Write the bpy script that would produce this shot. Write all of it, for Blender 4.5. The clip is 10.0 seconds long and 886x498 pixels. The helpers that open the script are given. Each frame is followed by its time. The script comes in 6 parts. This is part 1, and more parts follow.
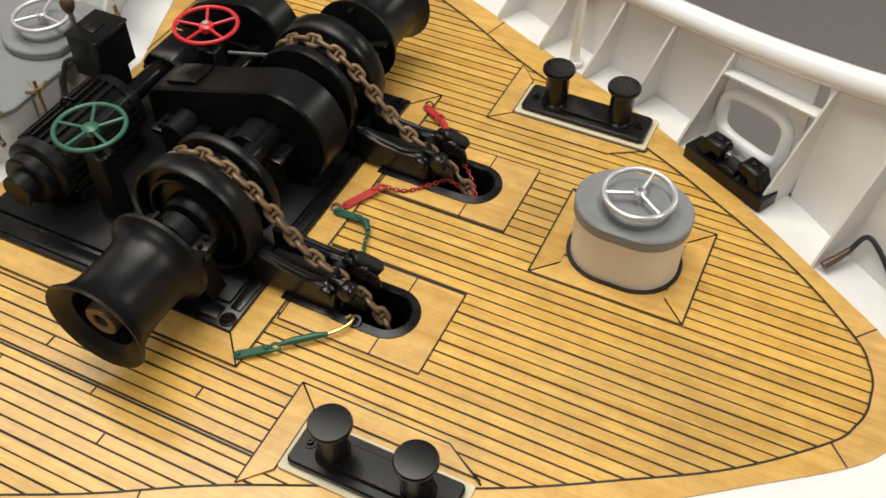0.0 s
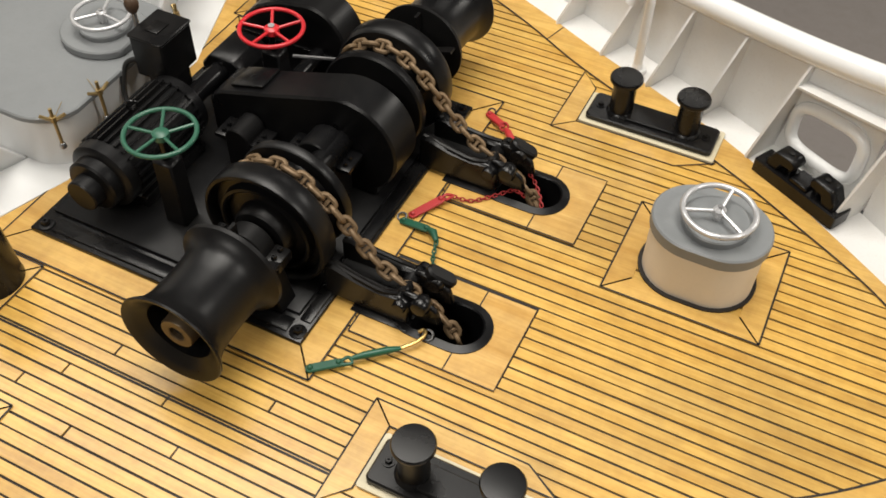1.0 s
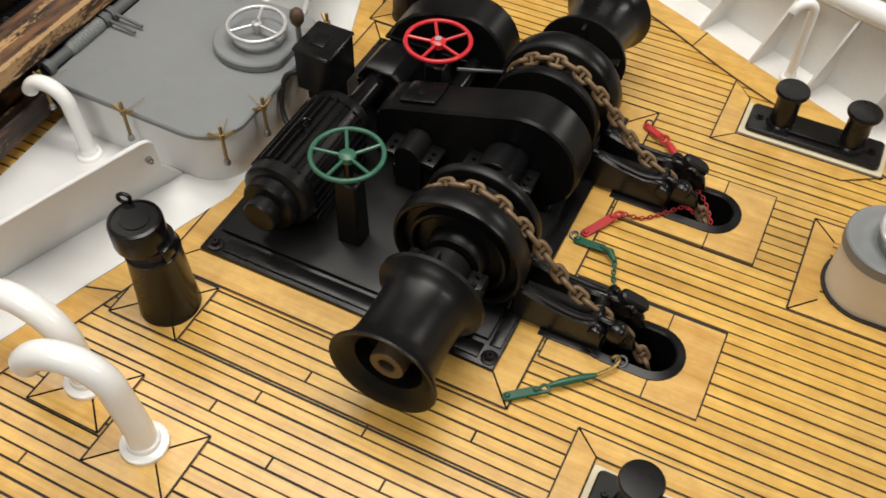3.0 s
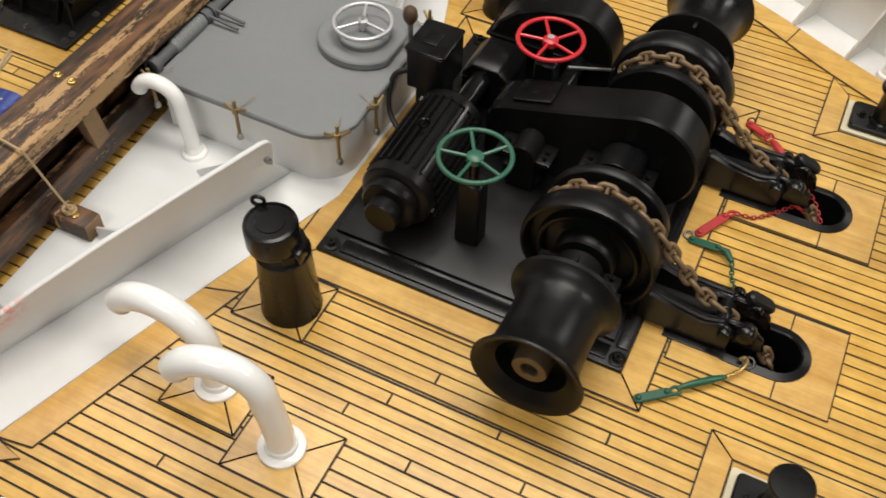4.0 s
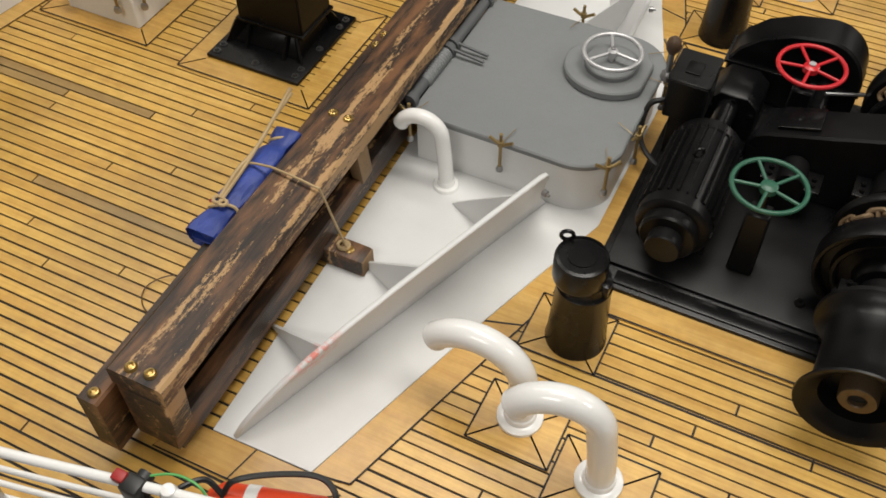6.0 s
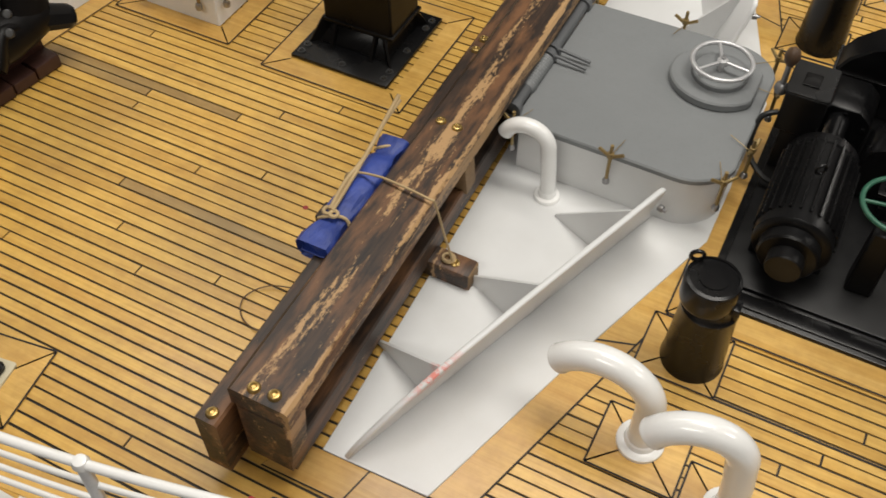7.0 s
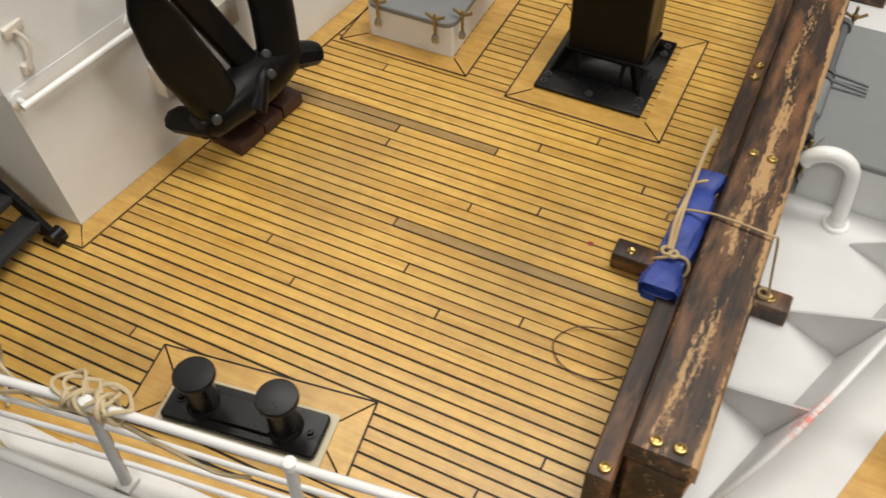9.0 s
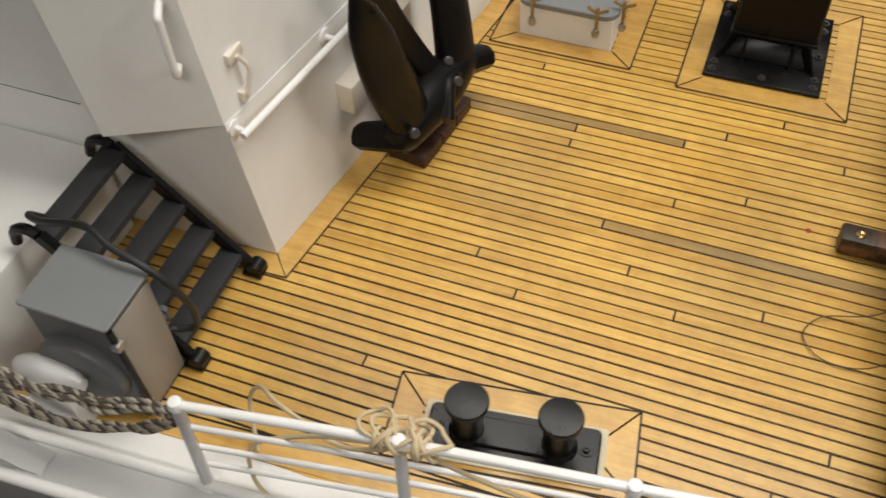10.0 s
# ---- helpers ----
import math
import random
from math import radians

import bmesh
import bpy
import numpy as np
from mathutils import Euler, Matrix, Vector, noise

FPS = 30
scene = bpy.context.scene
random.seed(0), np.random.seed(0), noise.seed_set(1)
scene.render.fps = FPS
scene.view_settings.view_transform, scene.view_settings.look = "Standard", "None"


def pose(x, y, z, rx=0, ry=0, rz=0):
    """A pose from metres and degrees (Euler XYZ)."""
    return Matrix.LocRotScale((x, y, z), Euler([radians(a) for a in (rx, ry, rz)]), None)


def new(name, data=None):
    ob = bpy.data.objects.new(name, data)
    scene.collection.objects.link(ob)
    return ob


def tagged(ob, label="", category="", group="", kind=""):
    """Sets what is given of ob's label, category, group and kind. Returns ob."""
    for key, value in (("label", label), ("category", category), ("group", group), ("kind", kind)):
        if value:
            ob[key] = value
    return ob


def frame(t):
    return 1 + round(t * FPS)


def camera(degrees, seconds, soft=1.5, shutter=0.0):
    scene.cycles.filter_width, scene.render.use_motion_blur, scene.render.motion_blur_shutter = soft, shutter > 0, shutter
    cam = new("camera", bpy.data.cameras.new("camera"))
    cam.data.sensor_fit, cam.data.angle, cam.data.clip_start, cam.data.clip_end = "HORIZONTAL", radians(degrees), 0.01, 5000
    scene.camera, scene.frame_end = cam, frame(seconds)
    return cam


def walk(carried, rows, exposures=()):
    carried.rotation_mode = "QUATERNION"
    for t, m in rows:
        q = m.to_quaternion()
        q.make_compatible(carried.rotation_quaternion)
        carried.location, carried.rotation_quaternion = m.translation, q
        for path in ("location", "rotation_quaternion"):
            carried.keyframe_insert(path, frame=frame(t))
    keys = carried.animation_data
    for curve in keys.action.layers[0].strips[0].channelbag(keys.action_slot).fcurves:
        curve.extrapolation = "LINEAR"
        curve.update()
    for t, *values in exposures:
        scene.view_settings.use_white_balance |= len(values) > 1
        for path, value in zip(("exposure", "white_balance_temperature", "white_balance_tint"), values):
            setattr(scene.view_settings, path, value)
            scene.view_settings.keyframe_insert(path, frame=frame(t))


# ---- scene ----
# A large ship model seen from close by: x runs to the bow, y to port, the foredeck lies at z = 0.
cam = camera(49.77, 10.0, soft=1.6, shutter=0.25)
# seconds, eye, yaw, pitch, roll
ROWS = [
    (0.0, 0.0125, -0.4387, 0.5309, 25.33, -47.72, 0.28),
    (0.5, -0.0124, -0.4397, 0.5303, 25.49, -48.16, 0.65),
    (1.0, -0.0444, -0.4424, 0.5346, 25.16, -48.51, 1.45),
    (1.5, -0.0742, -0.4395, 0.5316, 24.81, -48.88, 2.05),
    (2.0, -0.1090, -0.4434, 0.5317, 24.70, -49.08, 2.17),
    (2.5, -0.1481, -0.4520, 0.5390, 24.98, -49.52, 1.83),
    (2.7, -0.1600, -0.4590, 0.5420, 25.00, -49.82, 1.70),
    (3.8, -0.2430, -0.4930, 0.5483, 24.42, -50.80, 1.92),
    (4.0, -0.2644, -0.4995, 0.5496, 24.25, -51.10, 2.12),
    (4.5, -0.3120, -0.5258, 0.5503, 25.50, -50.58, 1.05),
    (5.0, -0.3662, -0.5473, 0.5540, 26.09, -50.44, 0.09),
    (5.5, -0.3988, -0.5656, 0.5602, 26.58, -50.25, -0.69),
    (5.7, -0.4117, -0.5695, 0.5590, 26.51, -50.13, -0.59),
    (6.8, -0.4903, -0.5766, 0.5505, 27.30, -50.56, -0.50),
    (7.0, -0.5103, -0.5811, 0.5496, 26.84, -50.74, 0.25),
    (7.5, -0.5560, -0.5927, 0.5501, 26.62, -50.46, 0.66),
    (8.0, -0.5978, -0.6029, 0.5577, 27.97, -50.24, -0.14),
    (8.5, -0.6542, -0.6267, 0.5587, 28.04, -50.14, -0.58),
    (9.0, -0.7153, -0.6519, 0.5520, 27.12, -50.27, -1.59),
    (9.5, -0.8134, -0.6704, 0.5468, 25.00, -51.20, -2.79),
    (10.0, -0.8991, -0.7059, 0.5448, 23.14, -50.72, -3.15),
]
walk(cam, [(t, pose(x, y, z, 90 + pitch, 0, yaw) @ pose(0, 0, 0, 0, 0, roll)) for t, x, y, z, yaw, pitch, roll in ROWS],
     exposures=[(0.0, 0.06), (1.0, 0.19), (1.5, 0.15), (2.5, 0.05), (4.5, -0.03), (5.5, -0.17), (7.5, -0.22), (9.0, -0.08), (10.0, 0.0)])

# ---- light: an exhibition hall with bright panels in its ceiling ----
world = bpy.data.worlds.new("hall_air")
world.use_nodes = True
world.node_tree.nodes["Background"].inputs[0].default_value = (0.9, 0.93, 1.0, 1)
world.node_tree.nodes["Background"].inputs[1].default_value = 0.15
scene.world = world


def ceiling_lamp(x, y, sx, sy, watts, colour=(1.0, 0.955, 0.88)):
    data = bpy.data.lights.new("ceiling_panel", "AREA")
    data.shape, data.size, data.size_y, data.energy, data.color = "RECTANGLE", sx, sy, watts, colour
    ob = new("ceiling_panel", data)
    ob.matrix_world = pose(x, y, 1.93)
    return ob


for lx, ly, sx, sy, watts in ((-1.40, 0.45, 2.4, 0.30, 21), (-0.35, 0.0, 1.2, 0.5, 26), (1.9, 0.0, 1.2, 0.5, 29), (1.9, 2.6, 1.2, 0.5, 38), (-0.60, -1.9, 1.2, 0.5, 26), (-0.35, 2.6, 1.2, 0.5, 5), (1.9, -2.1, 1.2, 0.5, 5)):
    ceiling_lamp(lx, ly, sx, sy, watts)

# ---- materials ----


def shader(name, rough=0.5, metal=0.0, coat=0.0, spec=0.5):
    m = bpy.data.materials.new(name)
    m.use_nodes = True
    b = m.node_tree.nodes["Principled BSDF"]
    b.inputs["Roughness"].default_value = rough
    b.inputs["Metallic"].default_value = metal
    b.inputs["Coat Weight"].default_value = coat
    b.inputs["Coat Roughness"].default_value = 0.12
    b.inputs["Specular IOR Level"].default_value = spec
    return m, m.node_tree.nodes, m.node_tree.links, b


def place(nodes, links, scale):
    geo = nodes.new("ShaderNodeNewGeometry")
    mp = nodes.new("ShaderNodeMapping")
    mp.inputs["Scale"].default_value = scale
    links.new(geo.outputs["Position"], mp.inputs["Vector"])
    return mp.outputs[0]


def noise_tex(nodes, links, scale, detail=4.0, rough=0.55, stretch=(1, 1, 1)):
    n = nodes.new("ShaderNodeTexNoise")
    n.inputs["Scale"].default_value = scale
    n.inputs["Detail"].default_value = detail
    n.inputs["Roughness"].default_value = rough
    links.new(place(nodes, links, stretch), n.inputs["Vector"])
    return n.outputs["Fac"]


def ramp(nodes, links, fac, stops):
    r = nodes.new("ShaderNodeValToRGB")
    while len(r.color_ramp.elements) < len(stops):
        r.color_ramp.elements.new(0.5)
    for e, (p, c) in zip(r.color_ramp.elements, stops):
        e.position, e.color = p, (*c, 1) if len(c) == 3 else c
    links.new(fac, r.inputs[0])
    return r.outputs[0]


def mix(nodes, links, a, b, fac, blend="MIX"):
    n = nodes.new("ShaderNodeMix")
    n.data_type, n.blend_type = "RGBA", blend
    for socket, v in ((n.inputs[0], fac), (n.inputs[6], a), (n.inputs[7], b)):
        if isinstance(v, (int, float)):
            socket.default_value = v
        elif isinstance(v, tuple):
            socket.default_value = (*v, 1)
        else:
            links.new(v, socket)
    return n.outputs[2]


def bump(nodes, links, b, fac, strength, distance):
    n = nodes.new("ShaderNodeBump")
    n.inputs["Strength"].default_value = strength
    n.inputs["Distance"].default_value = distance
    links.new(fac, n.inputs["Height"])
    links.new(n.outputs[0], b.inputs["Normal"])


def painted(name, colour, rough=0.35, dirt=None, amount=0.35, metal=0.0, coat=0.0, grain=420.0, relief=0.00012, spec=0.5):
    """Paint or metal with soft stains at one scale, fine specks at another, and an uneven gloss."""
    m, nodes, links, b = shader(name, rough, metal, coat, spec)
    dirt = dirt or tuple(c * 0.6 for c in colour)
    big = noise_tex(nodes, links, 14.0, 5.0, 0.6)
    fine = noise_tex(nodes, links, grain, 3.0)
    stain = ramp(nodes, links, big, [(0.42, (0, 0, 0)), (0.72, (amount, amount, amount))])
    speck = ramp(nodes, links, fine, [(0.55, (0, 0, 0)), (0.75, (amount * 0.7,) * 3)])
    c = mix(nodes, links, colour, dirt, stain)
    c = mix(nodes, links, c, dirt, speck)
    links.new(c, b.inputs["Base Color"])
    g = ramp(nodes, links, big, [(0.3, (rough * 0.75,) * 3), (0.75, (min(1, rough * 1.45),) * 3)])
    links.new(g, b.inputs["Roughness"])
    bump(nodes, links, b, fine, 0.35, relief)
    return m


def planking(name, light, dark, aged=0.0, island=False, seam=False):
    """Oiled pine with grain along the ship, each plank a shade of its own; aged: grey and tea-brown weathering."""
    m, nodes, links, b = shader(name, 0.36, 0.0, 0.4)
    b.inputs["Coat Roughness"].default_value = 0.24
    if island:
        rnd = nodes.new("ShaderNodeNewGeometry").outputs["Random Per Island"]
    else:
        rnd = nodes.new("ShaderNodeObjectInfo").outputs["Random"]
    grain = noise_tex(nodes, links, 1.0, 5.0, 0.6, (22, 420, 420))
    streak = noise_tex(nodes, links, 1.0, 3.0, 0.55, (7, 95, 95))
    cloud = noise_tex(nodes, links, 5.5, 4.0, 0.6)
    c = ramp(nodes, links, grain, [(0.3, dark), (0.62, light)])
    tone = ramp(nodes, links, rnd, [(0.0, (0.86, 0.82, 0.77)), (0.3, (0.96, 0.95, 0.94)), (0.8, (1.03, 1.03, 1.03)), (1.0, (0.91, 0.86, 0.79))])
    c = mix(nodes, links, c, tone, 1.0, "MULTIPLY")
    warm = ramp(nodes, links, streak, [(0.35, (0.80, 0.70, 0.56)), (0.6, (1, 1, 1))])
    c = mix(nodes, links, c, warm, 0.55, "MULTIPLY")
    mottle = ramp(nodes, links, noise_tex(nodes, links, 70.0, 4.0, 0.65), [(0.35, (0.86, 0.83, 0.79)), (0.6, (1.03, 1.03, 1.03))])
    c = mix(nodes, links, c, mottle, 0.8, "MULTIPLY")
    wear = ramp(nodes, links, cloud, [(0.44, (0, 0, 0)), (0.66, (aged,) * 3)])
    c = mix(nodes, links, c, (0.19, 0.135, 0.062), wear)
    links.new(c, b.inputs["Base Color"])
    g = ramp(nodes, links, streak, [(0.3, (0.28,) * 3), (0.7, (0.46,) * 3)])
    links.new(g, b.inputs["Roughness"])
    bump(nodes, links, b, grain, 0.3, 0.00025)
    return m


deck_pine = planking("deck_pine", (0.73, 0.462, 0.112), (0.63, 0.368, 0.074), 0.32)
deck_pine_rest = planking("deck_pine_rest", (0.73, 0.462, 0.112), (0.63, 0.368, 0.074), 0.32, island=True)
board_pine = planking("board_pine", (0.70, 0.440, 0.122), (0.61, 0.362, 0.084), 0.16)
board_deep = planking("board_deep", (0.66, 0.415, 0.130), (0.57, 0.335, 0.090), 0.2)
weathered_pine = planking("weathered_pine", (0.44, 0.290, 0.100), (0.34, 0.215, 0.070), 0.6)
caulk = painted("caulk", (0.010, 0.007, 0.005), 0.6, (0.03, 0.02, 0.012), 0.3)
black = painted("black_enamel", (0.0045, 0.0045, 0.005), 0.25, (0.016, 0.0145, 0.013), 0.4, grain=900.0, relief=0.00006, spec=0.30)
black_satin = painted("black_satin", (0.0045, 0.0045, 0.005), 0.33, (0.013, 0.012, 0.011), 0.45, grain=700.0, spec=0.25)
black_dull = painted("black_dull", (0.005, 0.0048, 0.005), 0.3, (0.012, 0.010, 0.009), 0.45, grain=700.0, spec=0.14)
bore_black = painted("bore_black", (0.004, 0.004, 0.004), 0.7, (0.01, 0.009, 0.008), 0.3)
white = painted("white_paint", (0.75, 0.745, 0.73), 0.4, (0.50, 0.46, 0.40), 0.22)
white_gloss = painted("white_gloss", (0.84, 0.84, 0.83), 0.2, (0.62, 0.6, 0.56), 0.14, coat=0.3)
house_white = painted("house_white", (0.80, 0.80, 0.785), 0.45, (0.52, 0.47, 0.42), 0.18)
cream = painted("cream_gasket", (0.62, 0.56, 0.40), 0.55, (0.4, 0.34, 0.22), 0.3)
grey = painted("grey_paint", (0.20, 0.21, 0.215), 0.42, (0.14, 0.145, 0.15), 0.3)
grey_dark = painted("grey_dark", (0.10, 0.105, 0.11), 0.45, (0.06, 0.06, 0.065), 0.3)
hull_grey = painted("hull_grey", (0.24, 0.24, 0.25), 0.4, (0.15, 0.15, 0.16), 0.25)
vent_cream = painted("vent_cream", (0.72, 0.66, 0.57), 0.38, (0.5, 0.44, 0.36), 0.2)
silver = painted("silver_paint", (0.62, 0.62, 0.63), 0.33, (0.35, 0.35, 0.36), 0.3, metal=0.55)
steel = painted("steel", (0.42, 0.42, 0.43), 0.34, (0.2, 0.19, 0.18), 0.4, metal=0.9)
brass = painted("brass", (0.60, 0.42, 0.15), 0.28, (0.25, 0.16, 0.06), 0.5, metal=0.9, grain=900.0)
old_brass = painted("old_brass", (0.36, 0.26, 0.11), 0.42, (0.12, 0.08, 0.04), 0.55, metal=0.7, grain=900.0)
rusty = painted("rusty_chain", (0.20, 0.133, 0.072), 0.5, (0.09, 0.055, 0.03), 0.6, metal=0.4, grain=700.0)
red = painted("red_paint", (0.56, 0.022, 0.03), 0.32, (0.28, 0.012, 0.015), 0.35)
red_worn = painted("red_worn", (0.44, 0.030, 0.032), 0.42, (0.20, 0.012, 0.012), 0.45, grain=900.0)
red_dark = painted("red_dark", (0.38, 0.025, 0.025), 0.42, (0.12, 0.012, 0.01), 0.5, grain=900.0)
green = painted("green_paint", (0.030, 0.115, 0.072), 0.36, (0.02, 0.085, 0.055), 0.4)
green_dark = painted("green_dark", (0.012, 0.09, 0.05), 0.4, (0.006, 0.04, 0.024), 0.5, grain=900.0)
orange_red = painted("orange_red", (0.78, 0.075, 0.022), 0.34, (0.5, 0.04, 0.015), 0.3)
rope_mat = painted("rope_fibre", (0.50, 0.37, 0.20), 0.8, (0.28, 0.19, 0.09), 0.6, grain=1400.0, relief=0.0004)
rope_cream = painted("rope_cream", (0.60, 0.49, 0.31), 0.8, (0.36, 0.27, 0.15), 0.5, grain=1400.0, relief=0.0004)
rope_grey = painted("rope_grey", (0.30, 0.27, 0.22), 0.75, (0.10, 0.085, 0.065), 0.8, grain=900.0, relief=0.0005)
wire_black = painted("wire_black", (0.012, 0.012, 0.012), 0.4, (0.04, 0.04, 0.04), 0.3)
wire_brown = painted("wire_brown", (0.10, 0.055, 0.022), 0.5, (0.05, 0.03, 0.015), 0.4)
wire_green = painted("wire_green", (0.10, 0.38, 0.10), 0.45)
hub_bronze = painted("hub_bronze", (0.13, 0.09, 0.05), 0.4, (0.05, 0.035, 0.02), 0.5, metal=0.5)
bulb_wood = painted("bulb_wood", (0.10, 0.06, 0.035), 0.35, (0.04, 0.022, 0.014), 0.5)
# Darker than the plate's own cream: the shade on that side is in the colour.
fan_shaded_beige = painted("fan_shaded_beige", (0.30, 0.27, 0.235), 0.45, (0.2, 0.18, 0.15), 0.3)
hall_floor = painted("hall_floor", (0.25, 0.225, 0.21), 0.55, (0.20, 0.18, 0.165), 0.4, grain=30.0)
hall_ceiling = painted("hall_ceiling", (0.30, 0.29, 0.28), 0.8, (0.2, 0.2, 0.19), 0.3, grain=40.0)
hall_wall = painted("hall_wall", (0.78, 0.76, 0.73), 0.7, (0.5, 0.48, 0.45), 0.2, grain=60.0)


def tarpaulin():
    m, nodes, links, b = shader("blue_tarpaulin", 0.5)
    big = noise_tex(nodes, links, 45.0, 4.0)
    c = ramp(nodes, links, big, [(0.3, (0.011, 0.028, 0.165)), (0.7, (0.030, 0.062, 0.315))])
    links.new(c, b.inputs["Base Color"])
    bump(nodes, links, b, noise_tex(nodes, links, 1.0, 4.0, 0.6, (160, 60, 160)), 0.6, 0.0022)
    return m


def tarred_timber():
    """Dark stained balk, rubbed down to pale wood in long ragged patches."""
    m, nodes, links, b = shader("tarred_timber", 0.5)
    grain = noise_tex(nodes, links, 1.0, 6.0, 0.65, (330, 20, 330))
    cloud = noise_tex(nodes, links, 1.0, 5.0, 0.6, (70, 14, 70))
    rub = noise_tex(nodes, links, 1.0, 8.0, 0.72, (85, 9, 60))
    c = ramp(nodes, links, grain, [(0.34, (0.008, 0.0058, 0.005)), (0.70, (0.055, 0.029, 0.016))])
    c = mix(nodes, links, c, (0.20, 0.092, 0.038), ramp(nodes, links, cloud, [(0.47, (0, 0, 0)), (0.64, (0.8,) * 3)]))
    # rubbed strips: a ragged double one along the middle of the top, a narrow one along its fore edge
    geo = nodes.new("ShaderNodeNewGeometry")
    xyz = nodes.new("ShaderNodeSeparateXYZ")
    links.new(geo.outputs["Position"], xyz.inputs[0])

    def sums(op, a, b):
        n = nodes.new("ShaderNodeMath")
        n.operation = op
        for k, v in ((0, a), (1, b)):
            if isinstance(v, float):
                n.inputs[k].default_value = v
            else:
                links.new(v, n.inputs[k])
        return n.outputs[0]

    u = sums("ADD", sums("ADD", xyz.outputs[0], sums("MULTIPLY", xyz.outputs[1], 0.0167)), 0.7290)
    mid = ramp(nodes, links, sums("ABSOLUTE", u, 0.0), [(0.002, (0.16,) * 3), (0.0105, (0, 0, 0))])
    reach = ramp(nodes, links, sums("ADD", xyz.outputs[1], 0.4), [(0.02, (0.55,) * 3), (0.11, (1, 1, 1)), (0.26, (1, 1, 1)), (0.36, (0.8,) * 3)])
    lip = ramp(nodes, links, sums("ABSOLUTE", sums("SUBTRACT", u, 0.0188), 0.0), [(0.0008, (0.26,) * 3), (0.0032, (0, 0, 0))])
    crumbs = sums("MULTIPLY", sums("SUBTRACT", noise_tex(nodes, links, 1.0, 5.0, 0.7, (520, 190, 520)), 0.5), 0.42)
    worn = sums("ADD", sums("ADD", sums("ADD", rub, crumbs), sums("MULTIPLY", mid, reach)), lip)
    c = mix(nodes, links, c, (0.45, 0.275, 0.125), ramp(nodes, links, worn, [(0.635, (0, 0, 0)), (0.69, (0.9,) * 3)]))
    links.new(c, b.inputs["Base Color"])
    bump(nodes, links, b, grain, 0.5, 0.0007)
    return m


def smeared_white():
    """White paint with a smear of red lead left on one stiffener of the breakwater."""
    m, nodes, links, b = shader("breakwater_white", 0.4)
    big = noise_tex(nodes, links, 16.0, 5.0, 0.6)
    c = mix(nodes, links, (0.69, 0.695, 0.695), (0.50, 0.50, 0.47), ramp(nodes, links, big, [(0.45, (0, 0, 0)), (0.75, (0.25,) * 3)]))
    geo = nodes.new("ShaderNodeNewGeometry")
    far = nodes.new("ShaderNodeVectorMath")
    far.operation = "DISTANCE"
    far.inputs[1].default_value = (-0.652, -0.311, 0.055)
    links.new(geo.outputs["Position"], far.inputs[0])
    near = ramp(nodes, links, far.outputs["Value"], [(0.004, (1, 1, 1)), (0.026, (0, 0, 0))])
    blot = ramp(nodes, links, noise_tex(nodes, links, 130.0, 5.0, 0.7), [(0.44, (0, 0, 0)), (0.56, (0.8,) * 3)])
    c = mix(nodes, links, c, (0.75, 0.16, 0.11), mix(nodes, links, near, blot, 1.0, "MULTIPLY"))
    links.new(c, b.inputs["Base Color"])
    return m


blue_tarp = tarpaulin()
timber = tarred_timber()
gunwale_grey = painted("gunwale_grey", (0.52, 0.52, 0.52), 0.4, (0.36, 0.35, 0.34), 0.3)
chock_red = painted("chock_red", (0.055, 0.022, 0.015), 0.55, (0.02, 0.010, 0.008), 0.6)
bolt_dark = painted("bolt_dark", (0.10, 0.10, 0.10), 0.35, (0.03, 0.03, 0.03), 0.4, metal=0.7)
tread_grey = painted("tread_grey", (0.022, 0.023, 0.026), 0.65, (0.02, 0.02, 0.022), 0.3)
rope_pale = painted("rope_pale", (0.46, 0.41, 0.33), 0.8, (0.25, 0.21, 0.16), 0.5, grain=1400.0)
rope_dark = painted("rope_dark", (0.075, 0.062, 0.05), 0.85, (0.03, 0.025, 0.02), 0.5, grain=1400.0)
timber_cut = painted("timber_cut", (0.30, 0.19, 0.09), 0.6, (0.09, 0.05, 0.028), 0.6)
water_white = smeared_white()

# ---- mesh helpers: everything is drawn in the ship's own coordinates ----
ORIGIN = {}


def thing(name, at, label, category, group="", kind=""):
    ob = new(name)
    ob.empty_display_size = 0.01
    ob.location = at
    ORIGIN[ob] = Vector(at)
    return tagged(ob, label, category, group, kind)


def part(name, bm, material, parent=None, label=""):
    """Links a bmesh as one mesh under a thing or a part."""
    base = ORIGIN[parent] if parent else Vector()
    bmesh.ops.translate(bm, vec=-base, verts=bm.verts)
    bmesh.ops.recalc_face_normals(bm, faces=bm.faces)
    me = bpy.data.meshes.new(name)
    bm.to_mesh(me)
    bm.free()
    me.materials.append(material)
    me.shade_smooth()
    me.set_sharp_from_angle(angle=radians(38))
    ob = new(name, me)
    ob.parent = parent
    ORIGIN[ob] = base
    if label:
        ob["label"] = label
    return ob


def single(name, bm, material, label, category, group="", kind=""):
    return tagged(part(name, bm, material), label, category, group, kind)


def soften(bm, width, segments=2):
    if width:
        edges = [e for e in bm.edges if len(e.link_faces) == 2 and e.calc_face_angle(0) > 0.6]
        bmesh.ops.bevel(bm, geom=edges, offset=width, segments=segments, profile=0.5, affect="EDGES", clamp_overlap=True)
    return bm


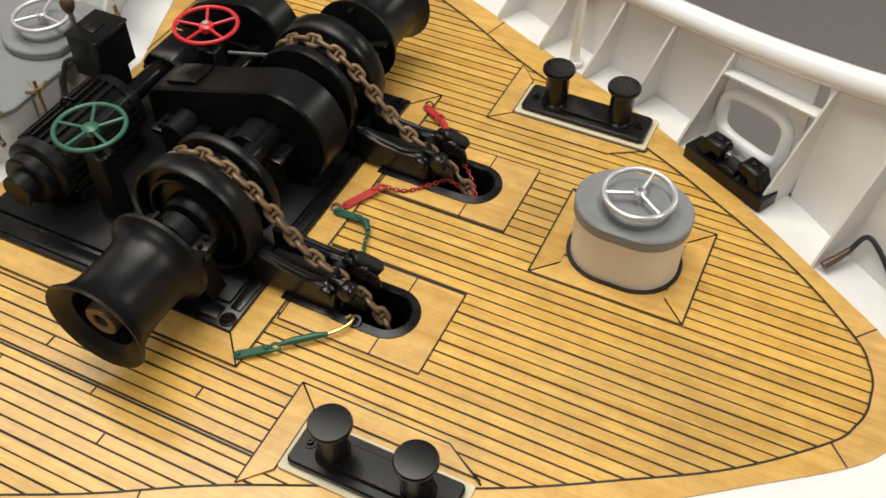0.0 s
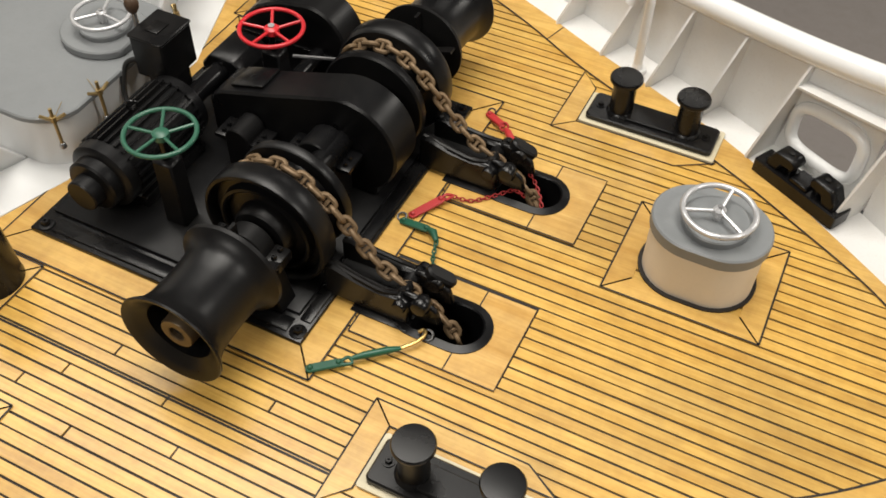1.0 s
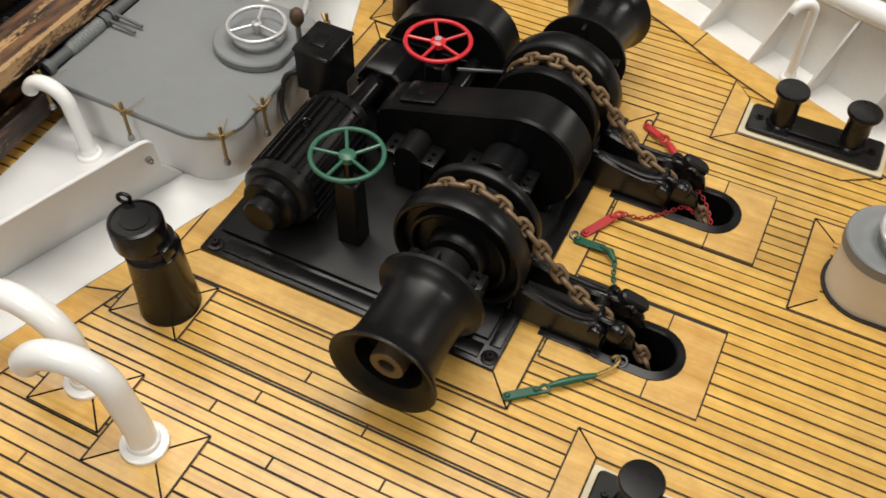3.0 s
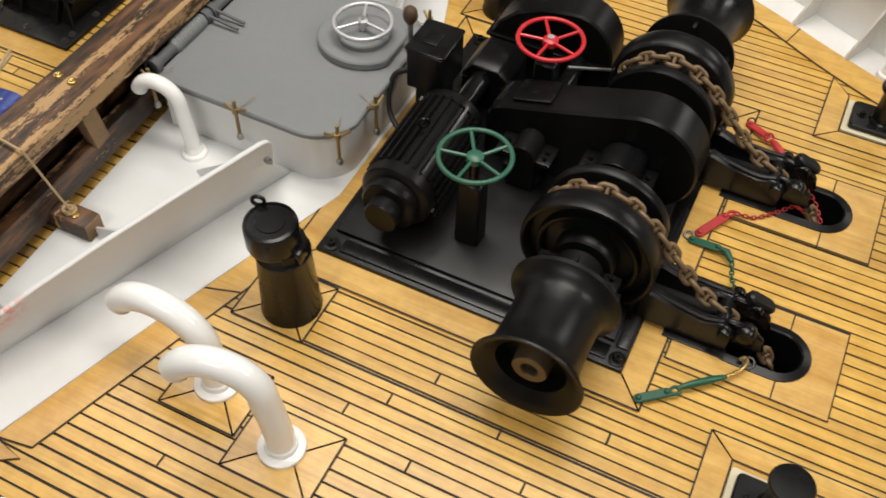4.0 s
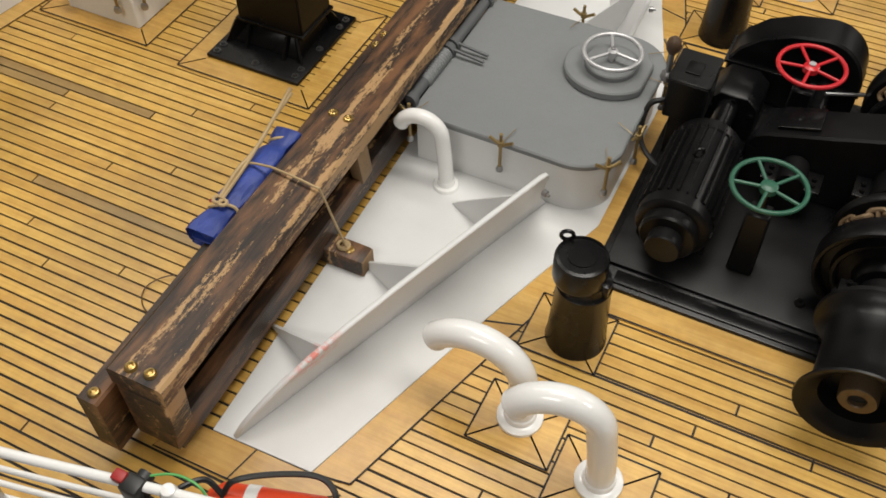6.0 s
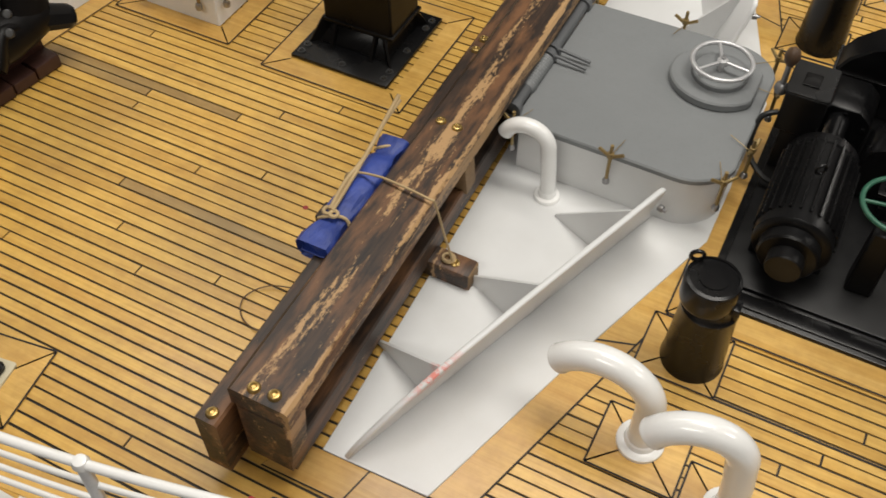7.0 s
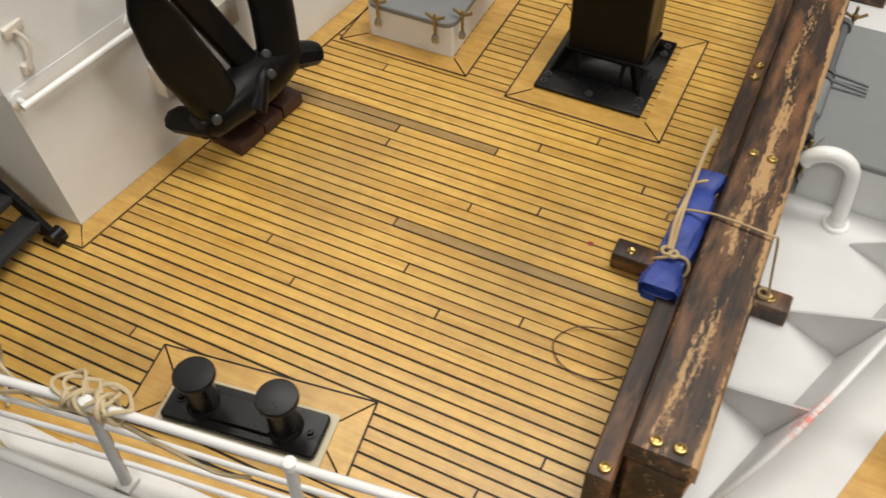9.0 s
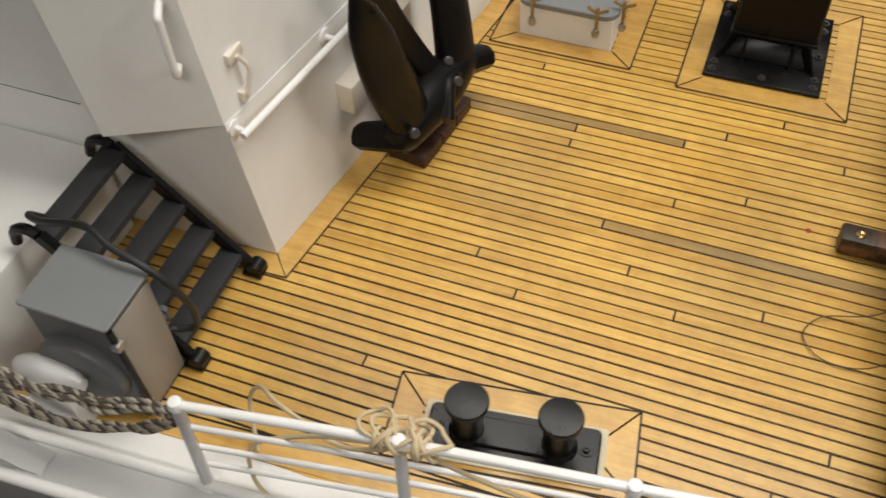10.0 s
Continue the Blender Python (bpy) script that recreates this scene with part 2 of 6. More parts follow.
def box(x0, x1, y0, y1, z0, z1, bev=0.0, seg=2):
    bm = bmesh.new()
    bmesh.ops.create_cube(bm, size=1, matrix=Matrix.Translation(((x0 + x1) / 2, (y0 + y1) / 2, (z0 + z1) / 2)) @ Matrix.Diagonal((x1 - x0, y1 - y0, z1 - z0, 1)))
    return soften(bm, bev, seg)


def prism(poly, z0, z1, bev=0.0, top=None):
    """An upright prism on a plan; top: another plan of as many corners at the upper end."""
    bm = bmesh.new()
    lo = [bm.verts.new((x, y, z0)) for x, y in poly]
    hi = [bm.verts.new((x, y, z1)) for x, y in (top or poly)]
    bm.faces.new(lo[::-1])
    bm.faces.new(hi)
    for i in range(len(poly)):
        j = (i + 1) % len(poly)
        bm.faces.new((lo[i], lo[j], hi[j], hi[i]))
    bmesh.ops.recalc_face_normals(bm, faces=bm.faces)
    return soften(bm, bev, 1)


def turned(bm, m):
    bm.transform(m)
    return bm


def slab_y(poly, y0, y1, bev=0.0):
    """A plate whose outline is given in x and z, from y0 to y1."""
    bm = prism([(x, z) for x, z in poly], 0, 1, 0)
    for v in bm.verts:
        x, z, k = v.co
        v.co = (x, y0 + (y1 - y0) * k, z)
    bmesh.ops.recalc_face_normals(bm, faces=bm.faces)
    return soften(bm, bev, 1)


def lathe(profile, centre=(0, 0, 0), seg=40, axis="z"):
    """Turns (radius, height) pairs about an axis through centre; radius 0 closes an end."""
    bm = bmesh.new()
    rings = []
    for r, h in profile:
        n = 1 if r < 1e-6 else seg
        ring = []
        for i in range(n):
            a = 2 * math.pi * i / seg
            p = (r * math.cos(a), r * math.sin(a), h)
            if axis == "y":
                p = (p[0], h, p[1])
            elif axis == "x":
                p = (h, p[0], p[1])
            ring.append(bm.verts.new(Vector(p) + Vector(centre)))
        rings.append(ring)
    for a, b in zip(rings, rings[1:]):
        for i in range(seg):
            j = (i + 1) % seg
            q = [a[i % len(a)], a[j % len(a)], b[j % len(b)], b[i % len(b)]]
            q = [v for k, v in enumerate(q) if v not in q[:k]]
            if len(q) > 2:
                bm.faces.new(q)
    return bm


def smooth_path(points, n=8):
    """A rounded line through points (Catmull-Rom)."""
    p = [Vector(q) for q in points]
    p = [2 * p[0] - p[1]] + p + [2 * p[-1] - p[-2]]
    out = []
    for i in range(1, len(p) - 2):
        a, b, c, d = p[i - 1 : i + 3]
        for k in range(n):
            t = k / n
            out.append(0.5 * (2 * b + (c - a) * t + (2 * a - 5 * b + 4 * c - d) * t * t + (3 * b - a - 3 * c + d) * t ** 3))
    return out + [p[-2]]


def tube(path, r, seg=10, closed=False, taper=None, flat=1.0):
    """A round bar along a path."""
    bm = bmesh.new()
    pts = [Vector(p) for p in path]
    n = len(pts)
    rings, up = [], None
    for i, p in enumerate(pts):
        nxt, prv = (pts[(i + 1) % n], pts[i - 1]) if closed else (pts[min(i + 1, n - 1)], pts[max(i - 1, 0)])
        d = (nxt - prv).normalized()
        if up is None:
            up = Vector((0, 0, 1)) if abs(d.z) < 0.9 else Vector((1, 0, 0))
        side = d.cross(up).normalized()
        up = side.cross(d).normalized()
        k = r * (taper(i / max(1, n - 1)) if taper else 1)
        rings.append([bm.verts.new(p + side * (k * math.cos(2 * math.pi * j / seg)) + up * (flat * k * math.sin(2 * math.pi * j / seg))) for j in range(seg)])
    for i in range(n if closed else n - 1):
        a, b = rings[i], rings[(i + 1) % n]
        for j in range(seg):
            k = (j + 1) % seg
            bm.faces.new((a[j], a[k], b[k], b[j]))
    if not closed:
        bm.faces.new(rings[0][::-1])
        bm.faces.new(rings[-1])
    return bm


def ring(centre, big, r, seg=40, sides=10, squash=1.0):
    c = Vector(centre)
    return tube([c + Vector((big * math.cos(2 * math.pi * i / seg), big * squash * math.sin(2 * math.pi * i / seg), 0)) for i in range(seg)], r, sides, True)


def merge(*parts):
    bm = bmesh.new()
    for p in parts:
        me = bpy.data.meshes.new("scrap")
        p.to_mesh(me)
        p.free()
        bm.from_mesh(me)
        bpy.data.meshes.remove(me)
    return bm


def stadium(cx, cy, half_len, r, seg=14, turn=0.0):
    """An oval plan with straight sides; half_len reaches to the end of its round."""
    pts = []
    for i in range(seg + 1):
        a = -math.pi / 2 + math.pi * i / seg
        pts.append((half_len - r + r * math.cos(a), r * math.sin(a)))
    pts += [(-x, -y) for x, y in pts]
    c, s = math.cos(turn), math.sin(turn)
    return [(cx + x * c - y * s, cy + x * s + y * c) for x, y in pts]


def rounded(x0, x1, y0, y1, r, seg=6):
    pts = []
    for cx, cy, a0 in ((x1 - r, y0 + r, -90), (x1 - r, y1 - r, 0), (x0 + r, y1 - r, 90), (x0 + r, y0 + r, 180)):
        for i in range(seg + 1):
            a = radians(a0 + 90 * i / seg)
            pts.append((cx + r * math.cos(a), cy + r * math.sin(a)))
    return pts


def bolt(x, y, z, r=0.0032, h=0.002):
    return lathe([(r, z - 0.001), (r, z + h * 0.6), (r * 0.8, z + h), (r * 0.35, z + h), (r * 0.3, z + h * 0.4), (0, z + h * 0.4)], (x, y, 0), 6)


def round_head(x, y, z, r, h):
    return lathe([(r, z - 0.001), (r, z + 0.2 * h), (r * 0.75, z + 0.75 * h), (r * 0.3, z + h), (0, z + h)], (x, y, 0), 14)


# ---- the hall round the model ----
single("floor", box(-7, 7, -7, 7, -0.95, -0.9), hall_floor, "grey-brown hall floor far below the deck", "floor", kind="structure")
single("ceiling", box(-7, 7, -7, 7, 2.0, 2.1), hall_ceiling, "plain grey hall ceiling", "ceiling", kind="structure")
for name, b in (("wall_north", (-7, 7, 7, 7.1)), ("wall_south", (-7, 7, -7.1, -7)), ("wall_east", (7, 7.1, -7, 7)), ("wall_west", (-7.1, -7, -7, 7))):
    single(name, box(*b, -0.9, 2.0), hall_wall, "plain pale hall wall", "wall", kind="structure")

# ---- deck plan: half breadths from the stem aft ----
INNER = [(0.117, 0.0), (0.1165, 0.012), (0.112, 0.026), (0.0995, 0.046), (0.0492, 0.0905), (-0.0117, 0.1287), (-0.0875, 0.1715), (-0.2275, 0.236), (-0.325, 0.29), (-0.5, 0.368), (-0.7, 0.428), (-0.9, 0.459), (-1.1, 0.476), (-1.5, 0.500)]
OUTER = [(0.140, 0.0), (0.1385, 0.02), (0.132, 0.038), (0.112, 0.060), (0.064, 0.0955), (0.006, 0.1375), (-0.0885, 0.2016), (-0.2285, 0.268), (-0.3116, 0.309), (-0.5, 0.390), (-0.7, 0.450), (-0.9, 0.477), (-1.1, 0.493), (-1.5, 0.517)]
FOOT = [(0.178, 0.0), (0.175, 0.026), (0.165, 0.05), (0.142, 0.078), (0.085, 0.122), (0.0277, 0.169), (-0.066, 0.2255), (-0.212, 0.295), (-0.297, 0.336), (-0.49, 0.414), (-0.695, 0.472), (-0.9, 0.499), (-1.1, 0.516), (-1.5, 0.541)]
RAIL = [(0.245, 0.0, 0.15), (0.238, 0.035, 0.148), (0.215, 0.066, 0.146), (0.175, 0.098, 0.142), (0.105, 0.140, 0.129), (0.035, 0.175, 0.110), (-0.062, 0.226, 0.088), (-0.205, 0.297, 0.069), (-0.29, 0.338, 0.062)]


def fine(points, n=6):
    return [tuple(p) for p in smooth_path([(*p, 0)[:3] for p in points], n)]


def band(name, side, inner, outer, z0, z1, material, label, category, kind, parent=None):
    a, b = [(x, side * y) for x, y, _ in inner], [(x, side * y) for x, y, _ in outer]
    bm = bmesh.new()
    lo = [(bm.verts.new((*p, z0)), bm.verts.new((*q, z0))) for p, q in zip(a, b)]
    hi = [(bm.verts.new((*p, z1)), bm.verts.new((*q, z1))) for p, q in zip(a, b)]
    for i in range(len(a) - 1):
        for f in ((hi[i][0], hi[i + 1][0], hi[i + 1][1], hi[i][1]), (lo[i][1], lo[i + 1][1], lo[i + 1][0], lo[i][0]), (lo[i][0], lo[i + 1][0], hi[i + 1][0], hi[i][0]), (hi[i][1], hi[i + 1][1], lo[i + 1][1], lo[i][1])):
            bm.faces.new(f)
    for i in (0, -1):
        bm.faces.new((lo[i][0], hi[i][0], hi[i][1], lo[i][1]))
    if parent:
        return part(name, bm, material, parent, label)
    return single(name, bm, material, label, category, kind=kind)


inner_f, outer_f, foot_f = fine(INNER), fine(OUTER), fine(FOOT)

# hull shell under the deck edge, both sides, with a rubbing strake
for side in (1, -1):
    bm = bmesh.new()
    out = 0.004 if side > 0 else 0.031
    rows = [[(x, side * (y + out), 0.0) for x, y, _ in foot_f], [(x, side * (y + out + 0.005), -0.02) for x, y, _ in foot_f], [(x - 0.03, side * y * 0.96, -0.25) for x, y, _ in foot_f], [(x - 0.08, side * y * 0.8, -0.6) for x, y, _ in foot_f]]
    vs = [[bm.verts.new(p) for p in r] for r in rows]
    for a, b in zip(vs, vs[1:]):
        for i in range(len(a) - 1):
            bm.faces.new((a[i], a[i + 1], b[i + 1], b[i]))
    single("hull", bm, hull_grey, "grey painted side of the model's hull", "hull", kind="structure")

# holes in the deck for the two anchor cables
HAWSE = [(-0.2165, -0.0745), (-0.2165, 0.0715)]
HX0, HX1, HW = -0.2705, -0.1600, 0.0385

deck = thing("deck", (0, 0, 0), "planked foredeck of honey-coloured pine with dark caulked seams", "deck", kind="structure")
bm = bmesh.new()
cuts_y = [-0.62, HAWSE[0][1] - HW, HAWSE[0][1] + HW, HAWSE[1][1] - HW, HAWSE[1][1] + HW, 0.62]
for i in range(5):
    spans = [(-1.5, HX0), (HX1, 0.13)] if i in (1, 3) else [(-1.5, 0.13)]
    for x0, x1 in spans:
        def half(x):
            return float(np.interp(-x, [-p[0] for p in outer_f], [p[1] for p in outer_f]))
        n = 40
        xs = [x0 + (x1 - x0) * k / n for k in range(n + 1)]
        for xa, xb in zip(xs, xs[1:]):
            lo = [max(cuts_y[i], -half(x)) for x in (xa, xb)]
            hi = [min(cuts_y[i + 1], half(x)) for x in (xa, xb)]
            if hi[0] - lo[0] > 1e-4 and hi[1] - lo[1] > 1e-4:
                bm.faces.new([bm.verts.new(p) for p in ((xa, lo[0], -0.0011), (xb, lo[1], -0.0011), (xb, hi[1], -0.0011), (xa, hi[0], -0.0011))])
part("caulking", bm, caulk, deck, "black caulking compound between the planks")

# white waterway between the covering board and the bulwark
for side in (1, -1):
    band("waterway", side, outer_f, foot_f, -0.02, -0.0005, white, "white painted waterway along the deck edge", "waterway", "structure")


def board(poly, parent, material=None, lift=0.0008, name="board"):
    """A board laid flush in the deck."""
    return part(name, prism(poly, -0.0012, lift), material or board_pine, parent)


def seam_line(points, parent, w=0.0006, z=0.0010):
    """A caulked seam as a flat ribbon along a line."""
    bm = bmesh.new()
    pts = [Vector((*p[:2], 0)) for p in points]
    rows = []
    for i, p in enumerate(pts):
        d = (pts[min(i + 1, len(pts) - 1)] - pts[max(i - 1, 0)]).normalized()
        s = Vector((-d.y, d.x, 0)) * w
        rows.append((bm.verts.new(p + s + Vector((0, 0, z))), bm.verts.new(p - s + Vector((0, 0, z)))))
    for a, b in zip(rows, rows[1:]):
        bm.faces.new((a[0], b[0], b[1], a[1]))
    return part("seam", bm, caulk, parent)


# covering boards: a rounded piece at the stem, then lengths along each side
covering = thing("covering_board", (0, 0, 0), "smooth pine covering board round the edge of the deck", "deck edging", kind="structure")
N6 = 6
stem_i, stem_o = inner_f[: 3 * N6 + 1], outer_f[: 3 * N6 + 1]
poly = [(x, -y) for x, y, _ in stem_i[::-1]] + [(x, y) for x, y, _ in stem_i[1:]] + [(x, y) for x, y, _ in stem_o[::-1]] + [(x, -y) for x, y, _ in stem_o[1:]]
board(poly, covering, board_deep)
for side in (1, -1):
    for a, b in ((3 * N6, 7 * N6 + 3), (7 * N6 + 3, 10 * N6), (10 * N6, 13 * N6)):
        band("board", side, inner_f[a : b + 1], outer_f[a : b + 1], -0.0012, 0.0008, board_pine, "", "", "", covering)
        seam_line([(inner_f[a][0], side * inner_f[a][1]), (outer_f[a][0], side * outer_f[a][1])], covering)
    seam_line([(x, side * y) for x, y, _ in inner_f], covering, 0.0008)


# ---- bulwark on the port bow: plate, stiffeners, hole for the mooring rope, tube rail ----
def rail_at(x):
    xs = [-p[0] for p in rail_f]
    return Vector((x, float(np.interp(-x, xs, [p[1] for p in rail_f])), float(np.interp(-x, xs, [p[2] for p in rail_f]))))


def foot_at(x):
    return Vector((x, float(np.interp(-x, [-p[0] for p in foot_f], [p[1] for p in foot_f])), -0.002))


def outer_at(x):
    return Vector((x, float(np.interp(-x, [-p[0] for p in outer_f], [p[1] for p in outer_f])), 0))


RAIL_AFT = [(-0.49, 0.415, 0.062), (-0.7, 0.472, 0.062)]
rail_f = fine(RAIL + RAIL_AFT)
HOLE = (-0.042, 0.030)


def bulwark(side, with_hole):
    bw = thing("bulwark", (0, side * 0.2, 0), "white painted steel bulwark with triangular stiffeners round the bow", "bulwark", kind="structure")
    bm = bmesh.new()

    def wall_point(u, v, out):
        x = FOOTX[0] + (FOOTX[1] - FOOTX[0]) * u
        f = foot_at(x)
        r = rail_at(x)
        p = f.lerp(Vector((r.x, r.y, r.z - 0.004)), v)
        p += Vector((0.45, 0.89, 0)) * out
        return Vector((p.x, side * p.y, p.z))

    def sheet(u0, u1, n, m, hole=None):
        for out in (0.0, 0.003):
            grid = [[bm.verts.new(wall_point(u0 + (u1 - u0) * i / n, j / m, out)) for j in range(m + 1)] for i in range(n + 1)]
            for i in range(n):
                for j in range(m):
                    bm.faces.new((grid[i][j], grid[i + 1][j], grid[i + 1][j + 1], grid[i][j + 1]))

    FOOTX = (0.176, -0.70)
    span = FOOTX[0] - FOOTX[1]
    if with_hole:
        ua, ub = (FOOTX[0] - HOLE[1]) / span, (FOOTX[0] - HOLE[0]) / span
        sheet(0.0, ua, 14, 2)
        sheet(ub, 1.0, 40, 2)
        # the bay with the oval opening
        uc, vc, hu, hv = (ua + ub) / 2 + 0.009, 0.375, (ub - ua) * 0.385, 0.225
        n = 40
        loops = []
        for out in (0.0, 0.003):
            inner, outer_l = [], []
            for i in range(n):
                a = 2 * math.pi * i / n
                ca, sa = math.cos(a), math.sin(a)
                k = 1 / max(abs(ca), abs(sa))
                outer_l.append(bm.verts.new(wall_point(uc + (ub - ua) / 2 * ca * k, 0.5 + 0.5 * sa * k, out)))
                q = 0.55
                inner.append(bm.verts.new(wall_point(uc + hu * math.copysign(abs(ca) ** q, ca), vc + hv * math.copysign(abs(sa) ** q, sa), out)))
            for i in range(n):
                j = (i + 1) % n
                bm.faces.new((outer_l[i], outer_l[j], inner[j], inner[i]))
            loops.append(inner)
        for i in range(n):
            j = (i + 1) % n
            bm.faces.new((loops[0][i], loops[0][j], loops[1][j], loops[1][i]))
        lip = [v.co.copy() for v in loops[0]]
    else:
        sheet(0.0, 1.0, 60, 2)
        lip = None
    part("plate", bm, white, bw)
    if lip:
        part("opening_rim", tube([p + Vector((-0.001, -0.002, 0)) for p in lip], 0.0052, 10, True), white_gloss, bw, "rounded white rim of the mooring opening")
    line = [Vector((x, side * y, z)) for x, y, z in rail_f]
    part("rail_tube", tube([p + Vector((0.001, side * 0.0015, 0.0028)) for p in line], 0.0102, 16), white_gloss, bw, "thick white tube along the top of the bulwark")
    for xr in (0.091, 0.037, -0.042, -0.096, -0.146, -0.197, -0.250, -0.33):
        x = xr - 0.010
        f, r = foot_at(x), rail_at(xr)
        d = (foot_at(x + 0.012) - foot_at(x - 0.012)).normalized()
        inward = Vector((d.y, -d.x, 0))
        if inward.y > 0:
            inward = -inward
        toe = f + inward * 0.034
        pts = [f, toe, toe + Vector((0, 0, 0.006)), Vector((r.x, r.y, r.z - 0.004)) + inward * 0.006, Vector((r.x, r.y, r.z - 0.004))]
        b2 = bmesh.new()
        ring_a = [b2.verts.new(p + d * 0.0011) for p in pts]
        ring_b = [b2.verts.new(p - d * 0.0011) for p in pts]
        b2.faces.new(ring_a)
        b2.faces.new(ring_b[::-1])
        for i in range(5):
            j = (i + 1) % 5
            b2.faces.new((ring_a[i], ring_b[i], ring_b[j], ring_a[j]))
        for v in b2.verts:
            v.co.y *= side
        part("stiffener", b2, white, bw)
    if with_hole:
        a, b = rail_at(HOLE[1] + 0.007), rail_at(HOLE[0])
        fa, fb = foot_at(HOLE[1] - 0.003), foot_at(HOLE[0] - 0.010)
        pts = []
        for f, r, x in ((fa, a, HOLE[1]), (fb, b, HOLE[0])):
            d = (foot_at(x + 0.012) - foot_at(x - 0.012)).normalized()
            inward = Vector((d.y, -d.x, 0))
            inward = -inward if inward.y > 0 else inward
            p = f.lerp(r, 0.74)
            pts.append((p, p + inward * 0.012))
        b2 = bmesh.new()
        for dz in (0.0, 0.002):
            b2.faces.new([b2.verts.new(p + Vector((0, 0, dz))) for p in (pts[0][0], pts[0][1], pts[1][1], pts[1][0])])
        bmesh.ops.bridge_loops(b2, edges=b2.edges[:])
        part("shelf", b2, white, bw)
    return bw


bulwark(1, True)

# ---- painted steel plate in front of the deckload, under the breakwater and hatch ----
EDGE = [(-0.632, -0.360), (-0.5822, -0.204), (-0.5405, -0.085)]
poly = [(-0.706, -0.362)] + EDGE + [(x, -y) for x, y in EDGE[::-1]] + [(-0.706, 0.362), (-0.716, 0.0)]
single("deck_plate", prism(poly, -0.001, 0.0016, 0.0004), water_white, "white painted steel plate on the deck under the breakwater", "deck plate", kind="structure")
for side in (1, -1):
    e = [Vector((x, side * abs(y), 0)) for x, y in EDGE]
    o = [e[0] + Vector((0.026, -side * 0.004, 0)), e[1] + Vector((0.026, side * -0.008, 0)), e[2] + Vector((0.0215, side * -0.008, 0))]
    board([(p.x, p.y) for p in (e[0], e[1], o[1], o[0])], deck, None, 0.0004)
    board([(p.x, p.y) for p in (e[1], e[2], o[2], o[1])], deck, None, 0.0004)
    seam_line([(p.x, p.y) for p in o], deck, 0.0007, 0.0006)
    seam_line([(e[0].x, e[0].y), (o[0].x, o[0].y)], deck)
    seam_line([(e[1].x, e[1].y), (o[1].x, o[1].y)], deck, 0.00075, 0.0006)
    q = [(-0.722, side * 0.362), (-0.632, side * 0.360), (-0.6075, side * 0.365), (-0.640, side * 0.386), (-0.735, side * 0.388)]
    board(q, deck, board_deep)
    seam_line(q + q[:1], deck)
    seam_line([(-0.672, side * 0.361), (-0.678, side * 0.387)], deck)


def mitred(x0, x1, y0, y1, w, parent, turn=0.0, centre=None, material=None, lift=0.0008):
    """Four boards with mitred corners round something; w: their width, one value or (aft, starboard, fore, port)."""
    wa, ws, wf, wp = w if isinstance(w, tuple) else (w,) * 4
    O = [(x0, y0), (x1, y0), (x1, y1), (x0, y1)]
    I = [(x0 + wa, y0 + ws), (x1 - wf, y0 + ws), (x1 - wf, y1 - wp), (x0 + wa, y1 - wp)]
    if turn:
        c, s, (cx, cy) = math.cos(turn), math.sin(turn), centre
        O, I = ([(cx + (x - cx) * c - (y - cy) * s, cy + (x - cx) * s + (y - cy) * c) for x, y in p] for p in (O, I))
    for i in range(4):
        j = (i + 1) % 4
        if (wa, ws, wf, wp)[(1, 2, 3, 0)[i]] <= 0:
            continue
        board([O[i], O[j], I[j], I[i]], parent, material, lift)
        seam_line([O[i], O[j]], parent, 0.0007, lift + 0.0002)
        seam_line([O[i], I[i]], parent, 0.0006, lift + 0.0002)
        seam_line([O[j], I[j]], parent, 0.0006, lift + 0.0002)


# boards round the windlass bed, the bits, the pipes, the mast, the ventilator and the bollards
mitred(-0.547, -0.2730, -0.1605, 0.1605, (0.018, 0.022, 0.0195, 0.022), deck, lift=0.0012)
for side in (-1, 1):
    y0, y1 = sorted((side * 0.2135, side * 0.1625))
    mitred(-0.5535, -0.4965, y0, y1, 0.019, deck)
    y0, y1 = sorted((side * 0.2935, side * 0.2450))
    mitred(-0.5560, -0.4985, y0, y1, 0.019, deck)
    y0, y1 = sorted((side * 0.3135, side * 0.2630))
    mitred(-0.4955, -0.4330, y0, y1, 0.019, deck)
mitred(-0.9510, -0.8125, -0.0670, 0.0785, 0.0185, deck)
mitred(-0.1280, -0.0120, 0.0045, 0.1008, 0.018, deck)
mitred(-1.1200, -0.9925, -0.0575, 0.0800, (0.020, 0.018, 0.020, 0.018), deck)
for side in (1, -1):
    a, b, c, d, e, f = (-0.2260, 0.1515), (-0.0885, 0.1695), (-0.0890, 0.1985), (-0.2085, 0.1665), (-0.2085, 0.2150), (-0.2255, 0.2330)
    for q in ((a, d, e, f), (a, (-0.118, 0.1515), b, (-0.0905, 0.1665), d)):
        q = [(x, side * y) for x, y in q]
        board(q, deck)
        seam_line(q + q[:1], deck)
mitred(-1.0590, -0.9010, -0.4545, -0.3925, (0.020, 0.020, 0.020, 0.022), deck, radians(8.2), (-0.98, -0.42))
# strip of board along the foot of the deckhouse
hx = lambda y: -1.188 + 0.152 * (y + 0.341)
strip = [(hx(-0.341), -0.341), (hx(-0.341) + 0.016, -0.359), (hx(0.3) + 0.018, 0.3), (hx(0.3), 0.3)]
board(strip, deck)
seam_line(strip[:3], deck)
strip2 = [(hx(-0.341), -0.341), (hx(-0.341) + 0.016, -0.359), (-1.45, -0.369), (-1.45, -0.349)]
board(strip2, deck)
seam_line(strip2[1:3], deck)

